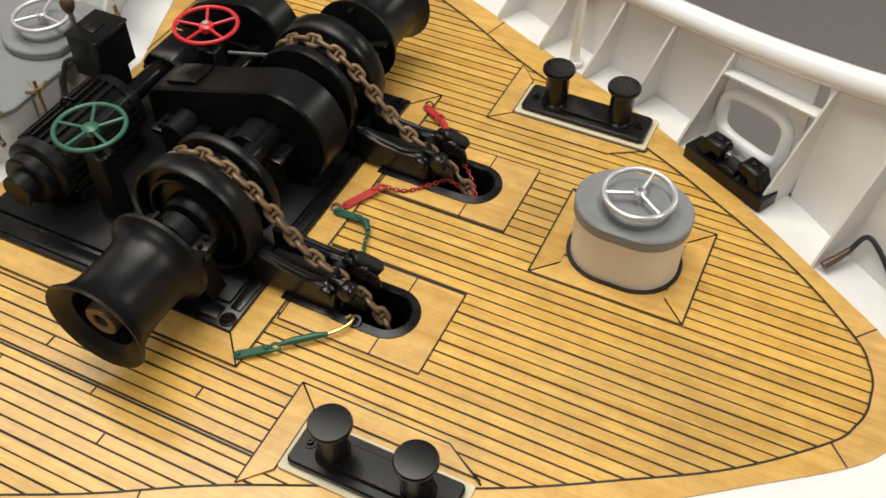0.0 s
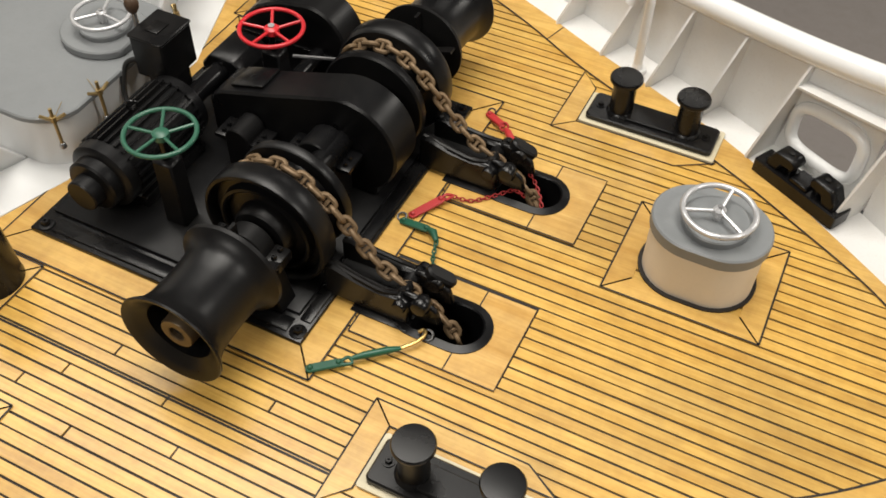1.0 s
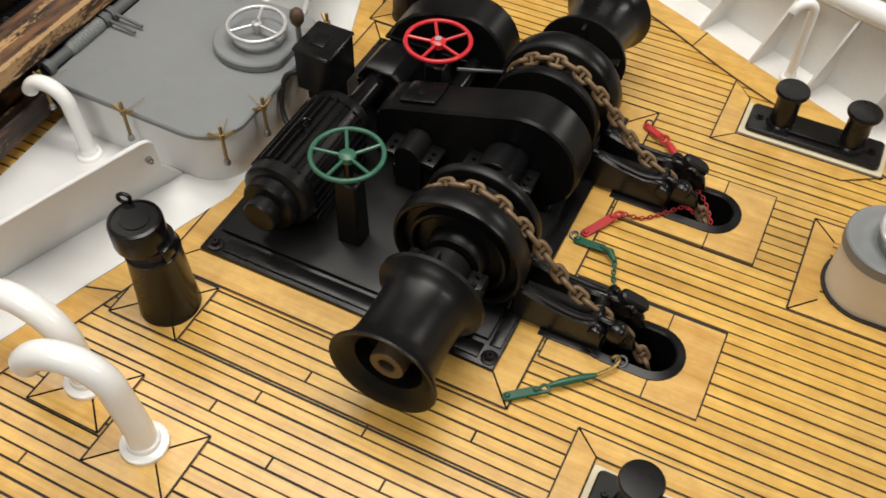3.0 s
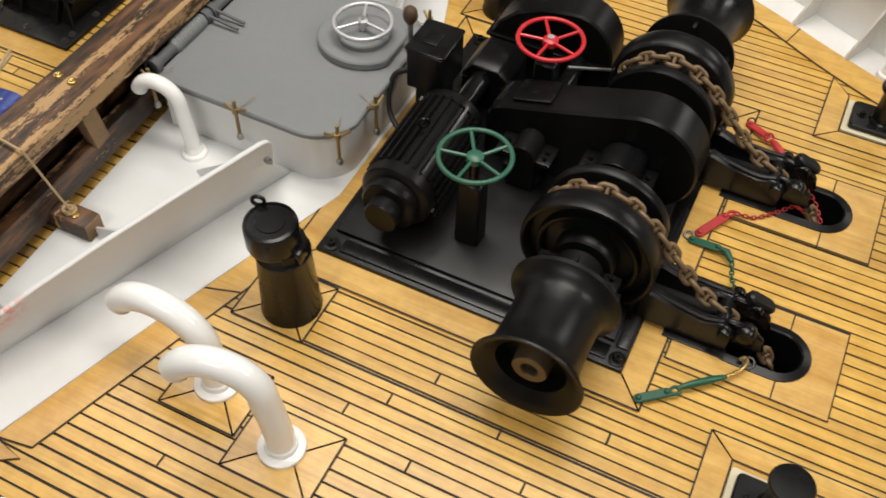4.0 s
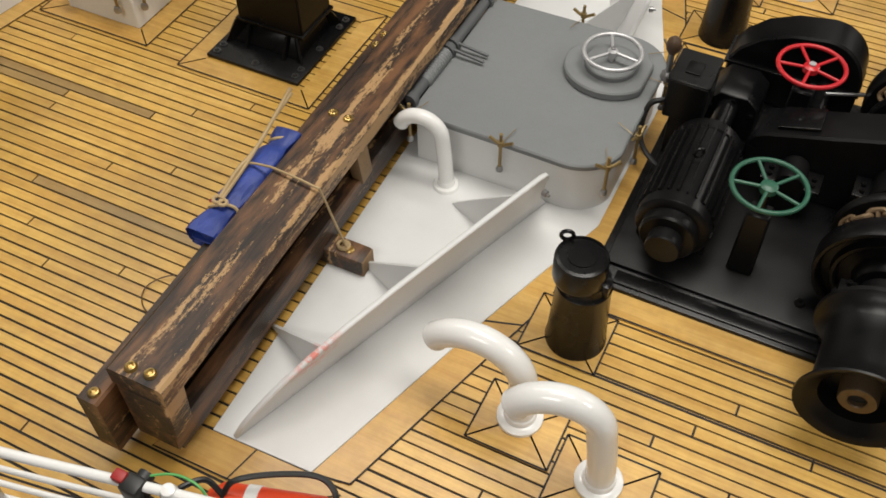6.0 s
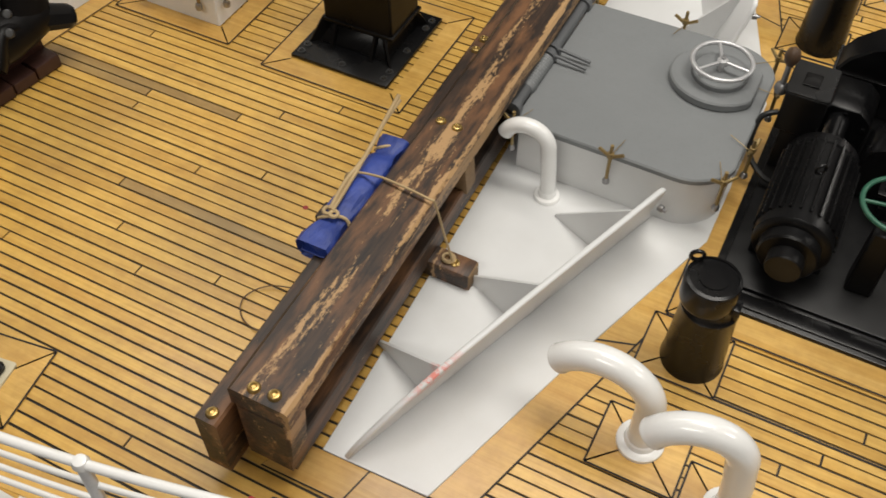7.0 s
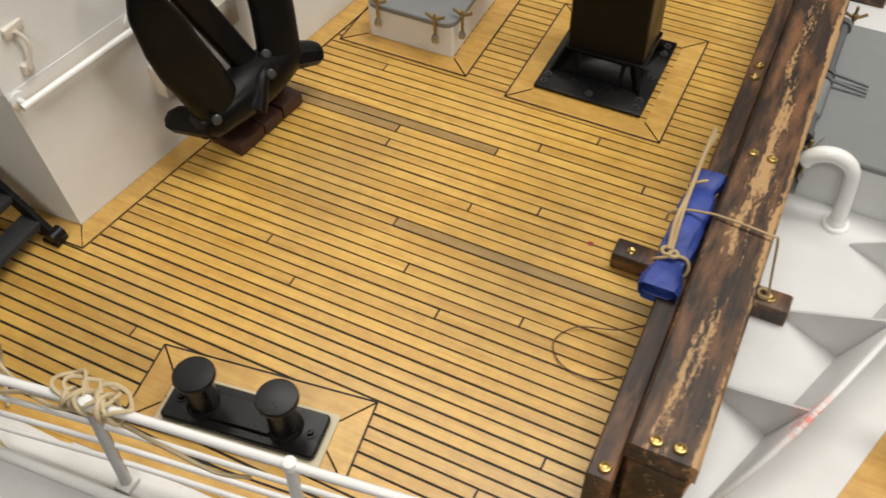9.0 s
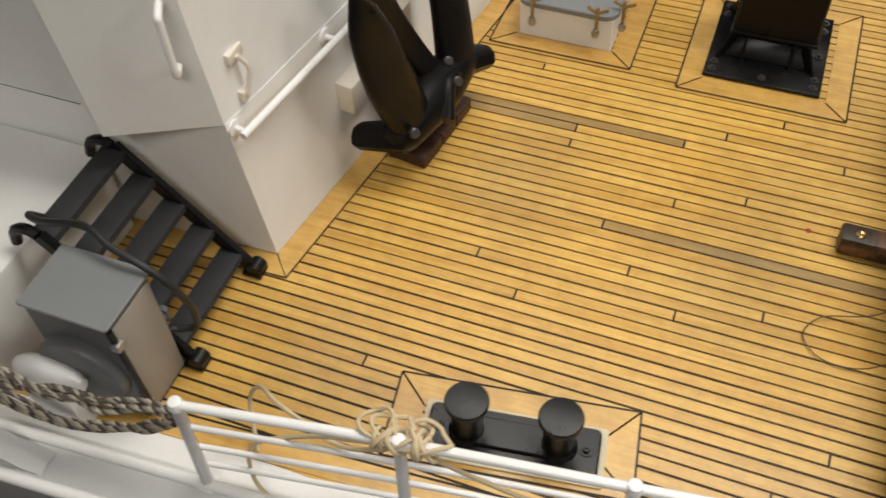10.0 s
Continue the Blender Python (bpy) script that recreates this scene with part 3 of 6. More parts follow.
# boards pierced by the hawse pipes
for cx, cy in HAWSE:
    r, half = 0.0195, 0.0335
    yl, yh = cy - HW + 0.0006, cy + HW - 0.0006
    fwd = [(x, y) for x, y in stadium(cx, cy, half, r, 16) if x > -0.1975]
    fwd.sort(key=lambda p: math.atan2(p[1] - cy, p[0] - (cx + half - r)))
    dyh = r
    q = [(-0.1975, yl), (HX1, yl), (HX1, yh), (-0.1975, yh), (-0.1975, cy + fwd[-1][1] - cy)] + fwd[::-1] + [(-0.1975, fwd[0][1])]
    board(q, deck, board_deep)
    aft = [(x, y) for x, y in stadium(cx, cy, half, r, 16) if x <= -0.1985]
    lower = sorted([p for p in aft if p[1] < cy], key=lambda p: p[0])
    upper = sorted([p for p in aft if p[1] >= cy], key=lambda p: p[0])
    q = [(-0.1985, yl), (-0.1985, cy - r)] + lower[::-1] + upper + [(-0.1985, cy + r), (-0.1985, yh), (HX0, yh), (HX0, yl)]
    board(q, deck)
    o = [(HX0, yl), (HX1, yl), (HX1, yh), (HX0, yh)]
    seam_line(o + o[:1], deck)
    seam_line([(-0.198, yl), (-0.198, cy - r)], deck, 0.0005)
    seam_line([(-0.198, cy + r), (-0.198, yh)], deck, 0.0005)


# ---- windlass ----
AX, AZ = -0.3410, 0.0540
wl = thing("windlass", (-0.41, 0, 0), "black painted anchor windlass with warping drums on a bolted bed", "windlass")
bed = part("bed_plate", box(-0.5290, -0.2925, -0.1390, 0.1390, 0.0, 0.0045, 0.0008), black, wl)
part("raised_bed", box(-0.5230, -0.3050, -0.1190, 0.1190, 0.0045, 0.0075, 0.0008), black_satin, bed)
for x in (-0.520, -0.2985):
    for y in (-0.1315, 0.1315):
        part("bolt", merge(lathe([(0.0062, 0.0045), (0.0062, 0.0055), (0.003, 0.0058), (0, 0.0058)], (x, y, 0), 16), bolt(x, y, 0.0055, 0.0036, 0.0034)), black, bed)
for y in (-0.1290, 0.1290):
    part("edge_bar", box(-0.512, -0.306, y - 0.006, y + 0.006, 0.0045, 0.0062, 0.0005), black, bed)
part("edge_bar", box(-0.3030, -0.2945, -0.122, 0.122, 0.0045, 0.0062, 0.0005), black, bed)
part("shaft", lathe([(0, -0.150), (0.0095, -0.150), (0.0095, 0.150), (0, 0.150)], (AX, 0, AZ), 20, "y"), black_satin, wl)

for s in (-1, 1):
    # warping drum: waisted barrel between a flared rim and an inner cheek
    prof = [(0.0120, -0.180), (0.0225, -0.180), (0.0235, -0.1940), (0.0300, -0.1985), (0.0352, -0.2022), (0.0366, -0.2022), (0.0370, -0.2008), (0.0345, -0.1975), (0.0312, -0.1930), (0.0292, -0.1860), (0.0284, -0.1750), (0.0282, -0.1620), (0.0288, -0.1500), (0.0302, -0.1450), (0.0338, -0.1400), (0.0372, -0.1375), (0.0374, -0.1345), (0.0330, -0.1335), (0.0120, -0.1320)]
    d = part("warping_drum", lathe([(r, -s * y) for r, y in prof], (AX, 0, AZ), 56, "y"), black_satin, wl)
    part("shaft_end", lathe([(0.0055, s * 0.186), (0.0055, s * 0.1955), (0.0062, s * 0.1962), (0.0112, s * 0.1962), (0.0120, s * 0.1950), (0.0120, s * 0.170)], (AX, 0, AZ), 28, "y"), hub_bronze, d, "worn bronze hub at the drum's end")
    part("shaft_bore", lathe([(0.0056, s * 0.1925), (0, s * 0.1925)], (AX, 0, AZ), 20, "y"), bore_black, d)
    for i in range(5):
        a = 2 * math.pi * i / 5 + 0.3
        c, n = math.cos(a), math.sin(a)
        y0, y1 = sorted((s * 0.1330, s * 0.1250))
        web = box(0.009, 0.034, -0.0012, 0.0012, -0.5, 0.5)
        for v in web.verts:
            px, pz, py = v.co
            v.co = (AX + px * c - pz * n, (y0 + y1) / 2 + py * (y1 - y0), AZ + px * n + pz * c)
        part("drum_web", web, black, d)
    # bearing pedestal between drum and chain wheel
    y0, y1 = sorted((s * 0.1245, s * 0.1065))
    leg = slab_y([(AX - 0.026, 0.007), (AX + 0.026, 0.007), (AX + 0.0185, 0.036), (AX + 0.0185, AZ + 0.002), (AX - 0.0185, AZ + 0.002), (AX - 0.0185, 0.036)], y0, y1, 0.001)
    ped = part("bearing_pedestal", leg, black_satin, wl)
    arc = [(AX + 0.0165 * math.cos(math.pi * i / 12), AZ + 0.002 + 0.0165 * math.sin(math.pi * i / 12)) for i in range(13)]
    part("bearing_cap", slab_y(arc, y0 + 0.002, y1 - 0.002, 0.0008), black_satin, ped)
    for dx in (-0.0225, 0.0225):
        part("cap_lug", box(AX + dx - 0.006, AX + dx + 0.006, y0 + 0.001, y1 - 0.001, AZ - 0.004, AZ + 0.0045, 0.0008), black, ped)
        for dy in (-0.004, 0.004):
            part("nut", bolt(AX + dx, (y0 + y1) / 2 + dy, AZ + 0.0045, 0.0022, 0.003), black, ped)
    # brake disc and chain wheel
    prof = [(0.010, -0.1045), (0.0195, -0.1040), (0.0210, -0.1020), (0.0222, -0.0930), (0.0315, -0.0920), (0.0322, -0.0970), (0.0335, -0.0980), (0.0355, -0.0975), (0.0365, -0.0915), (0.0425, -0.0910), (0.0436, -0.0980), (0.0450, -0.0994), (0.0470, -0.0990), (0.0478, -0.0970), (0.0478, -0.0835), (0.0455, -0.0805), (0.0360, -0.0795), (0.0315, -0.0760), (0.0315, -0.0660), (0.0350, -0.0620), (0.0425, -0.0610), (0.0435, -0.0595), (0.0435, -0.0540), (0.0420, -0.0525), (0.0200, -0.0510), (0.0150, -0.0400), (0.0090, -0.0395)]
    w = part("chain_wheel", lathe([(r, -s * y) for r, y in prof], (AX, 0, AZ), 64, "y"), black_satin, wl)
    for i in range(10):
        a = 2 * math.pi * i / 10
        part("whelp", turned(box(-0.0032, 0.0032, -0.0045, 0.0045, 0.030, 0.0362, 0.0008, 1), pose(AX, s * 0.071, AZ, 0, math.degrees(a), 0)), black_satin, w)

# inner bearings and gear case
for x, z, r in ((-0.3490, 0.0500, 0.0165), (-0.4195, 0.0400, 0.0105)):
    arc = [(x + r * math.cos(math.pi * i / 12), z + r * math.sin(math.pi * i / 12)) for i in range(13)]
    cap = part("bearing_cap", slab_y([(x + r, 0.0075)] + arc + [(x - r, 0.0075)], -0.020, 0.004, 0.0008), black_satin, wl)
    for dx in (-r - 0.0055, r + 0.0055):
        part("cap_lug", box(x + dx - 0.006, x + dx + 0.006, -0.018, 0.004, z - 0.005, z - 0.001, 0.0006), black, cap)
        for dy in (-0.013, -0.006):
            part("nut", bolt(x + dx, dy, z - 0.001, 0.0020, 0.0028), black, cap)
case = [(-0.4600, 0.0075), (-0.4600, 0.0470), (-0.4560, 0.0555), (-0.4480, 0.0600), (-0.4000, 0.0740)]
case += [(AX + 0.004 + 0.0425 * math.cos(radians(a)), 0.0495 + 0.0425 * math.sin(radians(a))) for a in range(112, -61, -8)] + [(-0.312, 0.0075)]
gear = part("gear_case", slab_y(case, 0.0050, 0.0390, 0.0018), black_satin, wl)
lid = box(-0.0155, 0.0155, -0.0125, 0.0125, 0, 0.0028, 0.0006)
part("inspection_lid", turned(lid, pose(-0.4260, 0.0235, 0.0668, 0, -16.4, 0)), black, gear)
part("lid_knob", round_head(-0.4260, 0.0235, 0.0686, 0.0042, 0.0010), black, gear)
arch = [(-0.5000, 0.0075), (-0.5000, 0.0430), (-0.4930, 0.0560), (-0.4780, 0.0700), (-0.4560, 0.0800)] + [(-0.4270 + 0.0340 * math.cos(radians(a)), 0.0470 + 0.0375 * math.sin(radians(a))) for a in range(96, -1, -8)] + [(-0.3930, 0.0075)]
case2 = part("second_gear_case", slab_y(arch, 0.1020, 0.1340, 0.0018), black_satin, wl)
part("case_flange", slab_y([(-0.502, 0.040), (-0.392, 0.040), (-0.392, 0.043), (-0.502, 0.043)], 0.0995, 0.1360, 0.0004), black, case2)
part("link_rod", tube([(-0.4176, 0.0620, 0.0660), (-0.3890, 0.0890, 0.0540)], 0.0014, 8), steel, wl, "bare steel rod")
gb = [(-0.5020, 0.0075), (-0.5020, 0.0380), (-0.4930, 0.0490), (-0.4700, 0.0490), (-0.4600, 0.0400), (-0.4600, 0.0075)]
box2 = part("worm_gearbox", slab_y(gb, 0.0500, 0.0900, 0.0012), black_satin, wl)
for x, z in ((-0.498, 0.034), (-0.481, 0.044), (-0.465, 0.034)):
    for y in (0.0492,):
        part("bolt", lathe([(0.0024, y + 0.001), (0.0024, y - 0.0015), (0, y - 0.0018)], (x, 0, z), 8, "y"), black, box2)
part("drive_shaft", lathe([(0, -0.005), (0.0085, -0.005), (0.0085, 0.051), (0, 0.051)], (-0.4840, 0, 0.0360), 20, "y"), black, wl)
part("counter_shaft", lathe([(0, 0.030), (0.0070, 0.030), (0.0070, 0.104), (0, 0.104)], (-0.4195, 0, 0.0400), 20, "y"), black, wl)

# electric motor
MX, MZ = -0.4855, 0.0385
prof = [(0, -0.1195), (0.0120, -0.1195), (0.0128, -0.1185), (0.0128, -0.1085), (0.0195, -0.1080), (0.0210, -0.1065), (0.0210, -0.0980), (0.0250, -0.0975), (0.0272, -0.0955), (0.0272, -0.0860), (0.0250, -0.0850), (0.0250, -0.0110), (0.0265, -0.0100), (0.0265, -0.0020), (0.0140, 0.0010), (0, 0.0010)]
motor = part("motor", lathe(prof, (MX, 0, MZ), 40, "y"), black_satin, wl)
for i in range(22):
    a = -60 + 300 * i / 21
    part("cooling_fin", turned(box(0.0245, 0.0290, -0.0860, -0.0100, -0.0008, 0.0008), pose(MX, 0, MZ, 0, -a, 0)), black, motor)
part("motor_foot", box(MX - 0.026, MX + 0.026, -0.085, -0.012, 0.0075, 0.0180, 0.001), black, motor)
part("lifting_eye", turned(ring((0, 0, 0), 0.0038, 0.0012, 20, 8), pose(MX, -0.0500, 0.0725, 90, 0, 40)), black, motor)

# switch box with a lever, and the cable down to the bed
sw = part("switch_box", prism(rounded(-0.5270, -0.4960, 0.0020, 0.0400, 0.0015, 2), 0.050, 0.0860, 0.001), black_satin, wl)
part("box_lid", prism(rounded(-0.5280, -0.4950, 0.0010, 0.0410, 0.0018, 2), 0.0860, 0.0885, 0.0008), black, sw)
part("box_lid_plate", box(-0.518, -0.506, 0.012, 0.027, 0.0885, 0.0896, 0.0003), black, sw)
part("box_stand", box(-0.522, -0.501, 0.008, 0.034, 0.0075, 0.050, 0.001), black_satin, sw)
part("cable", tube(smooth_path([(-0.527, 0.008, 0.062), (-0.538, 0.002, 0.055), (-0.537, -0.008, 0.030), (-0.520, -0.016, 0.016), (-0.503, -0.012, 0.014)]), 0.0022, 8), wire_black, sw)
lev = part("lever", tube([(-0.5315, 0.0185, 0.070), (-0.5315, 0.0185, 0.100)], 0.0022, 8), steel, sw)
part("lever_socket", lathe([(0, 0.0700), (0.0042, 0.0712), (0.0056, 0.0745), (0.0050, 0.0780), (0.0030, 0.0800), (0, 0.0802)], (-0.5315, 0.0185, 0), 18), steel, lev)
part("lever_knob", lathe([(0, 0.097), (0.0032, 0.0975), (0.0052, 0.101), (0.0058, 0.105), (0.0048, 0.1095), (0.0020, 0.112), (0, 0.112)], (-0.5315, 0.0185, 0), 18), bulb_wood, lev, "dark brown turned knob")


def handwheel(parent, centre, R, r, spokes, material, turn=0.0, hub=0.0065, cap=None, dish=0.0, label=""):
    c = Vector(centre)
    w = part("handwheel", ring(c, R, r, 48, 10), material, parent, label)
    for i in range(spokes):
        a = turn + 2 * math.pi * i / spokes
        e = Vector((math.cos(a), math.sin(a), 0))
        part("spoke", tube([c + e * 0.003 - Vector((0, 0, dish)), c + e * (R - r * 0.5)], r * 0.72, 8), material, w)
    part("hub", lathe([(hub, c.z - 0.003 - dish), (hub, c.z + 0.0015 - dish), (hub * 0.6, c.z + 0.003 - dish), (0, c.z + 0.003 - dish)], (c.x, c.y, 0), 20), material, w)
    if cap:
        part("hub_nut", lathe([(hub * 0.45, c.z - dish), (hub * 0.45, c.z + 0.0042 - dish), (0, c.z + 0.0046 - dish)], (c.x, c.y, 0), 12), cap, w)
    return w


for (x, y, z), mat_, name in (((-0.4320, -0.0805, 0.0915), green, "green painted five-spoked brake wheel"), ((-0.4337, 0.0610, 0.0880), red, "red painted five-spoked brake wheel")):
    post = part("brake_post", prism([(x - 0.0095, y - 0.0085), (x + 0.0095, y - 0.0085), (x + 0.0095, y + 0.0085), (x - 0.0095, y + 0.0085)], 0.0075, 0.068, 0.0016, [(x - 0.0085, y - 0.0075), (x + 0.0085, y - 0.0075), (x + 0.0085, y + 0.0075), (x - 0.0085, y + 0.0075)]), black_satin, wl)
    part("spindle", tube([(x, y, 0.066), (x, y, z - 0.002)], 0.0034, 10), black, post)
    handwheel(wl, (x, y, z), 0.0250, 0.0018, 5, mat_, 0.86, 0.0060, None if mat_ is green else silver, 0.0015, name)
part("bolt", bolt(-0.385, -0.098, 0.0075, 0.004, 0.003), black, wl)
part("foot_block", box(-0.436, -0.405, -0.012, 0.006, 0.0075, 0.020, 0.001), black, wl)


# ---- anchor cables, stoppers and hawse pipes ----
def link_mesh(length, width, wire, stud=True):
    r, h = width / 2 - wire, length / 2 - width / 2
    pts = []
    for sgn in (1, -1):
        for i in range(9):
            a = -math.pi / 2 + math.pi * i / 8
            pts.append(Vector((sgn * (h + r * math.cos(a)), sgn * r * math.sin(a), 0)))
    bm = tube(pts, wire, 8, True)
    if stud:
        bm = merge(bm, tube([(0, -r, 0), (0, r, 0)], wire * 0.85, 6))
    return bm


def lay_chain(parent, path, pitch, length, width, wire, material, stud=True, roll=0.0, name="link"):
    """Links along a smooth line, each turned a quarter against the last."""
    pts = smooth_path(path, 24)
    dist = [0.0]
    for a, b in zip(pts, pts[1:]):
        dist.append(dist[-1] + (b - a).length)
    k = 0
    d = pitch / 2
    while d < dist[-1]:
        def at(q):
            i = min(max(np.searchsorted(dist, q), 1), len(pts) - 1)
            f = (q - dist[i - 1]) / (dist[i] - dist[i - 1])
            return pts[i - 1].lerp(pts[i], f)
        p, t = at(d), (at(min(d + pitch / 2, dist[-1])) - at(max(d - pitch / 2, 0))).normalized()
        m = Matrix.Translation(p) @ t.to_track_quat("X", "Z").to_matrix().to_4x4() @ pose(0, 0, 0, roll + 90 * (k % 2))
        part(name, turned(link_mesh(length, width, wire, stud), m), material, parent)
        d += pitch
        k += 1


for i, (cx, cy) in enumerate(HAWSE):
    R = 0.0395
    yy = cy + 0.002
    wrap = [(AX + R * math.cos(radians(a)), yy, AZ + R * math.sin(radians(a))) for a in (160, 138, 116, 94, 72)]
    cable = thing("anchor_chain", (AX, cy, 0), "rusty brown stud-link anchor chain running to the deck pipe", "chain", "anchor chains")
    lay_chain(cable, wrap + [(-0.3080, yy, 0.0775), (-0.2870, yy, 0.0555), (-0.2660, cy, 0.0350), (-0.2440, cy, 0.0225), (-0.2260, cy, 0.0105), (-0.2090, cy, -0.0050), (-0.2010, cy, -0.0250)], 0.0106, 0.0168, 0.0116, 0.0019, rusty, roll=42)

    pipe = thing("hawse_pipe", (cx, cy, 0), "black oval chain pipe let into the deck with a raised rim", "chain pipe", "hawse pipes")
    o, n2, n1 = stadium(cx, cy, 0.0375, 0.0232, 14), stadium(cx, cy, 0.0318, 0.0176, 14), stadium(cx, cy, 0.0306, 0.0166, 14)
    bm = bmesh.new()
    loops = [[bm.verts.new((x, y, z)) for x, y in q] for q, z in ((o, 0.0006), (o, 0.0018), (n2, 0.0032), (n1, 0.0022), (n1, -0.09))]
    for a, b in zip(loops, loops[1:]):
        for j in range(len(a)):
            k = (j + 1) % len(a)
            bm.faces.new((a[j], a[k], b[k], b[j]))
    bm.faces.new(loops[-1])
    part("rim", bm, black_satin, pipe)
    part("bore", prism(stadium(cx, cy, 0.0302, 0.0162, 10), -0.091, -0.085), bore_black, pipe)
    plate = box(-0.2780, -0.2340, cy - 0.022, cy + 0.022, 0.0008, 0.0022, 0.0004)
    part("sole_plate", plate, black, pipe)

    st = thing("chain_stopper", (-0.27, cy, 0), "black cast chain stopper with a hinged claw by the windlass", "chain stopper", "chain stoppers")
    side = [(-0.3010, 0.0030), (-0.2350, 0.0030), (-0.2330, 0.0230), (-0.2420, 0.0290), (-0.2560, 0.0270), (-0.2740, 0.0290), (-0.2930, 0.0350), (-0.3010, 0.0330)]
    for s in (-1, 1):
        y0, y1 = sorted((cy + s * 0.0085, cy + s * 0.0175))
        cheek = part("cheek", slab_y(side, y0, y1, 0.0018), black, st)
        part("cheek_rim", tube(smooth_path([(-0.299, cy + s * 0.013, 0.0335), (-0.274, cy + s * 0.014, 0.0288), (-0.256, cy + s * 0.0145, 0.0268), (-0.243, cy + s * 0.013, 0.0285)]), 0.0024, 8), black_dull, cheek)
        arm = [(-0.2520, 0.020), (-0.2400, 0.031), (-0.2270, 0.0300), (-0.2150, 0.0220), (-0.2120, 0.0100), (-0.2200, 0.0080), (-0.2350, 0.0100)]
        y0, y1 = sorted((cy + s * 0.0080, cy + s * 0.0125))
        part("claw_arm", slab_y(arm, y0, y1, 0.0012), black, st)
        part("pin_head", lathe([(0, s * 0.0220), (0.0042, s * 0.0220), (0.0050, s * 0.0205), (0.0050, s * 0.0165), (0, s * 0.0165)], (-0.2400, cy, 0.0235), 16, "y"), black, st)
    part("trough", box(-0.298, -0.236, cy - 0.009, cy + 0.009, 0.003, 0.016, 0.001), bore_black, st)
    part("roller", lathe([(0, -0.009), (0.0060, -0.009), (0.0050, 0), (0.0060, 0.009), (0, 0.009)], (-0.2440, cy, 0.0215), 18, "y"), black, st)
    for s in (-1, 1):
        part("claw_knuckle", lathe([(0, -0.0060), (0.0055, -0.0055), (0.0070, -0.0030), (0.0070, 0.0030), (0.0055, 0.0055), (0, 0.0060)], (-0.2270, cy + s * 0.0115, 0.0240), 18, "y"), black, st)
    part("claw_bridge", turned(prism(stadium(0, 0, 0.0120, 0.0060, 8), -0.0040, 0.0040, 0.0016), pose(-0.2250, cy + 0.0145, 0.0275, 0, 32, 20)), black_satin, st)


def eye_plate(parent, a, b, w, h, material, name="eye_plate"):
    """A forged flat strap with round ends, two bolt heads and a gentle twist."""
    a, b = Vector(a), Vector(b)
    d = b - a
    ang = math.atan2(d.y, d.x)
    L = d.length
    bm = prism(stadium(L / 2, 0, L / 2 + w * 0.5, w * 0.5, 8), -h / 2, h / 2, h * 0.25)
    m = Matrix.Translation(a) @ pose(0, 0, 0, 0, -math.degrees(math.asin(d.z / L)), math.degrees(ang))
    p = part(name, turned(bm, m), material, parent)
    for q in (a, b):
        part("rivet", round_head(q.x, q.y, q.z + h / 2, w * 0.32, h * 0.8), material, p)
    return p


# red and green lashings with turnbuckles for the chains
lash = thing("chain_lashing", (-0.2805, 0.0042, 0), "red painted lashing strap with fine chain lying on the deck", "chain lashing", "chain lashings")
eye_plate(lash, (-0.2805, 0.0042, 0.0030), (-0.2677, 0.0267, 0.0050), 0.0070, 0.0026, red_worn)
part("shackle", tube(smooth_path([(-0.2677, 0.0267, 0.005), (-0.2655, 0.0315, 0.007), (-0.2610, 0.0345, 0.005), (-0.2640, 0.0280, 0.005)]), 0.0012, 8), red_worn, lash)
lay_chain(lash, [(-0.2617, 0.0350, 0.0040), (-0.2471, 0.0387, 0.0024), (-0.2334, 0.0510, 0.0030), (-0.2218, 0.0636, 0.0030), (-0.2120, 0.0690, -0.0060)], 0.0033, 0.0052, 0.0036, 0.00055, red_dark, stud=False, roll=30)
lash2 = thing("chain_lashing", (-0.2764, 0.1381, 0), "red painted turnbuckle and fine chain leading to the chain pipe", "chain lashing", "chain lashings")
part("ring_bolt", turned(ring((0, 0, 0), 0.0032, 0.0008, 18, 6), pose(-0.2760, 0.1420, 0.003, 70, 0, 20)), bolt_dark, lash2)
eye_plate(lash2, (-0.2764, 0.1381, 0.0030), (-0.2606, 0.1281, 0.0055), 0.0068, 0.0026, red_worn)
part("turnbuckle", tube([(-0.2560, 0.1245, 0.006), (-0.2523, 0.1212, 0.006), (-0.2387, 0.1065, 0.006), (-0.2340, 0.1010, 0.0055)], 0.0025, 10, taper=lambda t: 0.65 + 0.7 * math.sin(math.pi * t)), red_worn, lash2)
part("shackle", turned(ring((0, 0, 0), 0.0034, 0.0010, 18, 6), pose(-0.2580, 0.1262, 0.006, 50, 20, 0)), red_worn, lash2)
lay_chain(lash2, [(-0.2330, 0.1000, 0.0050), (-0.2258, 0.0920, 0.0038), (-0.2120, 0.0830, 0.0000), (-0.2030, 0.0740, -0.0060), (-0.1990, 0.0690, -0.0100)], 0.0033, 0.0052, 0.0036, 0.00055, red_dark, stud=False, roll=30)
lash3 = thing("chain_lashing", (-0.2835, -0.0049, 0), "green painted lashing strap with fine chain hooked to the chain stopper", "chain lashing", "chain lashings")
eye_plate(lash3, (-0.2835, -0.0049, 0.0030), (-0.2640, -0.0053, 0.0045), 0.0066, 0.0026, green_dark)
part("ring_bolt", turned(ring((0, 0, 0), 0.0034, 0.0009, 18, 6), pose(-0.2870, -0.0010, 0.0028, 15, 0, 0)), bolt_dark, lash3)
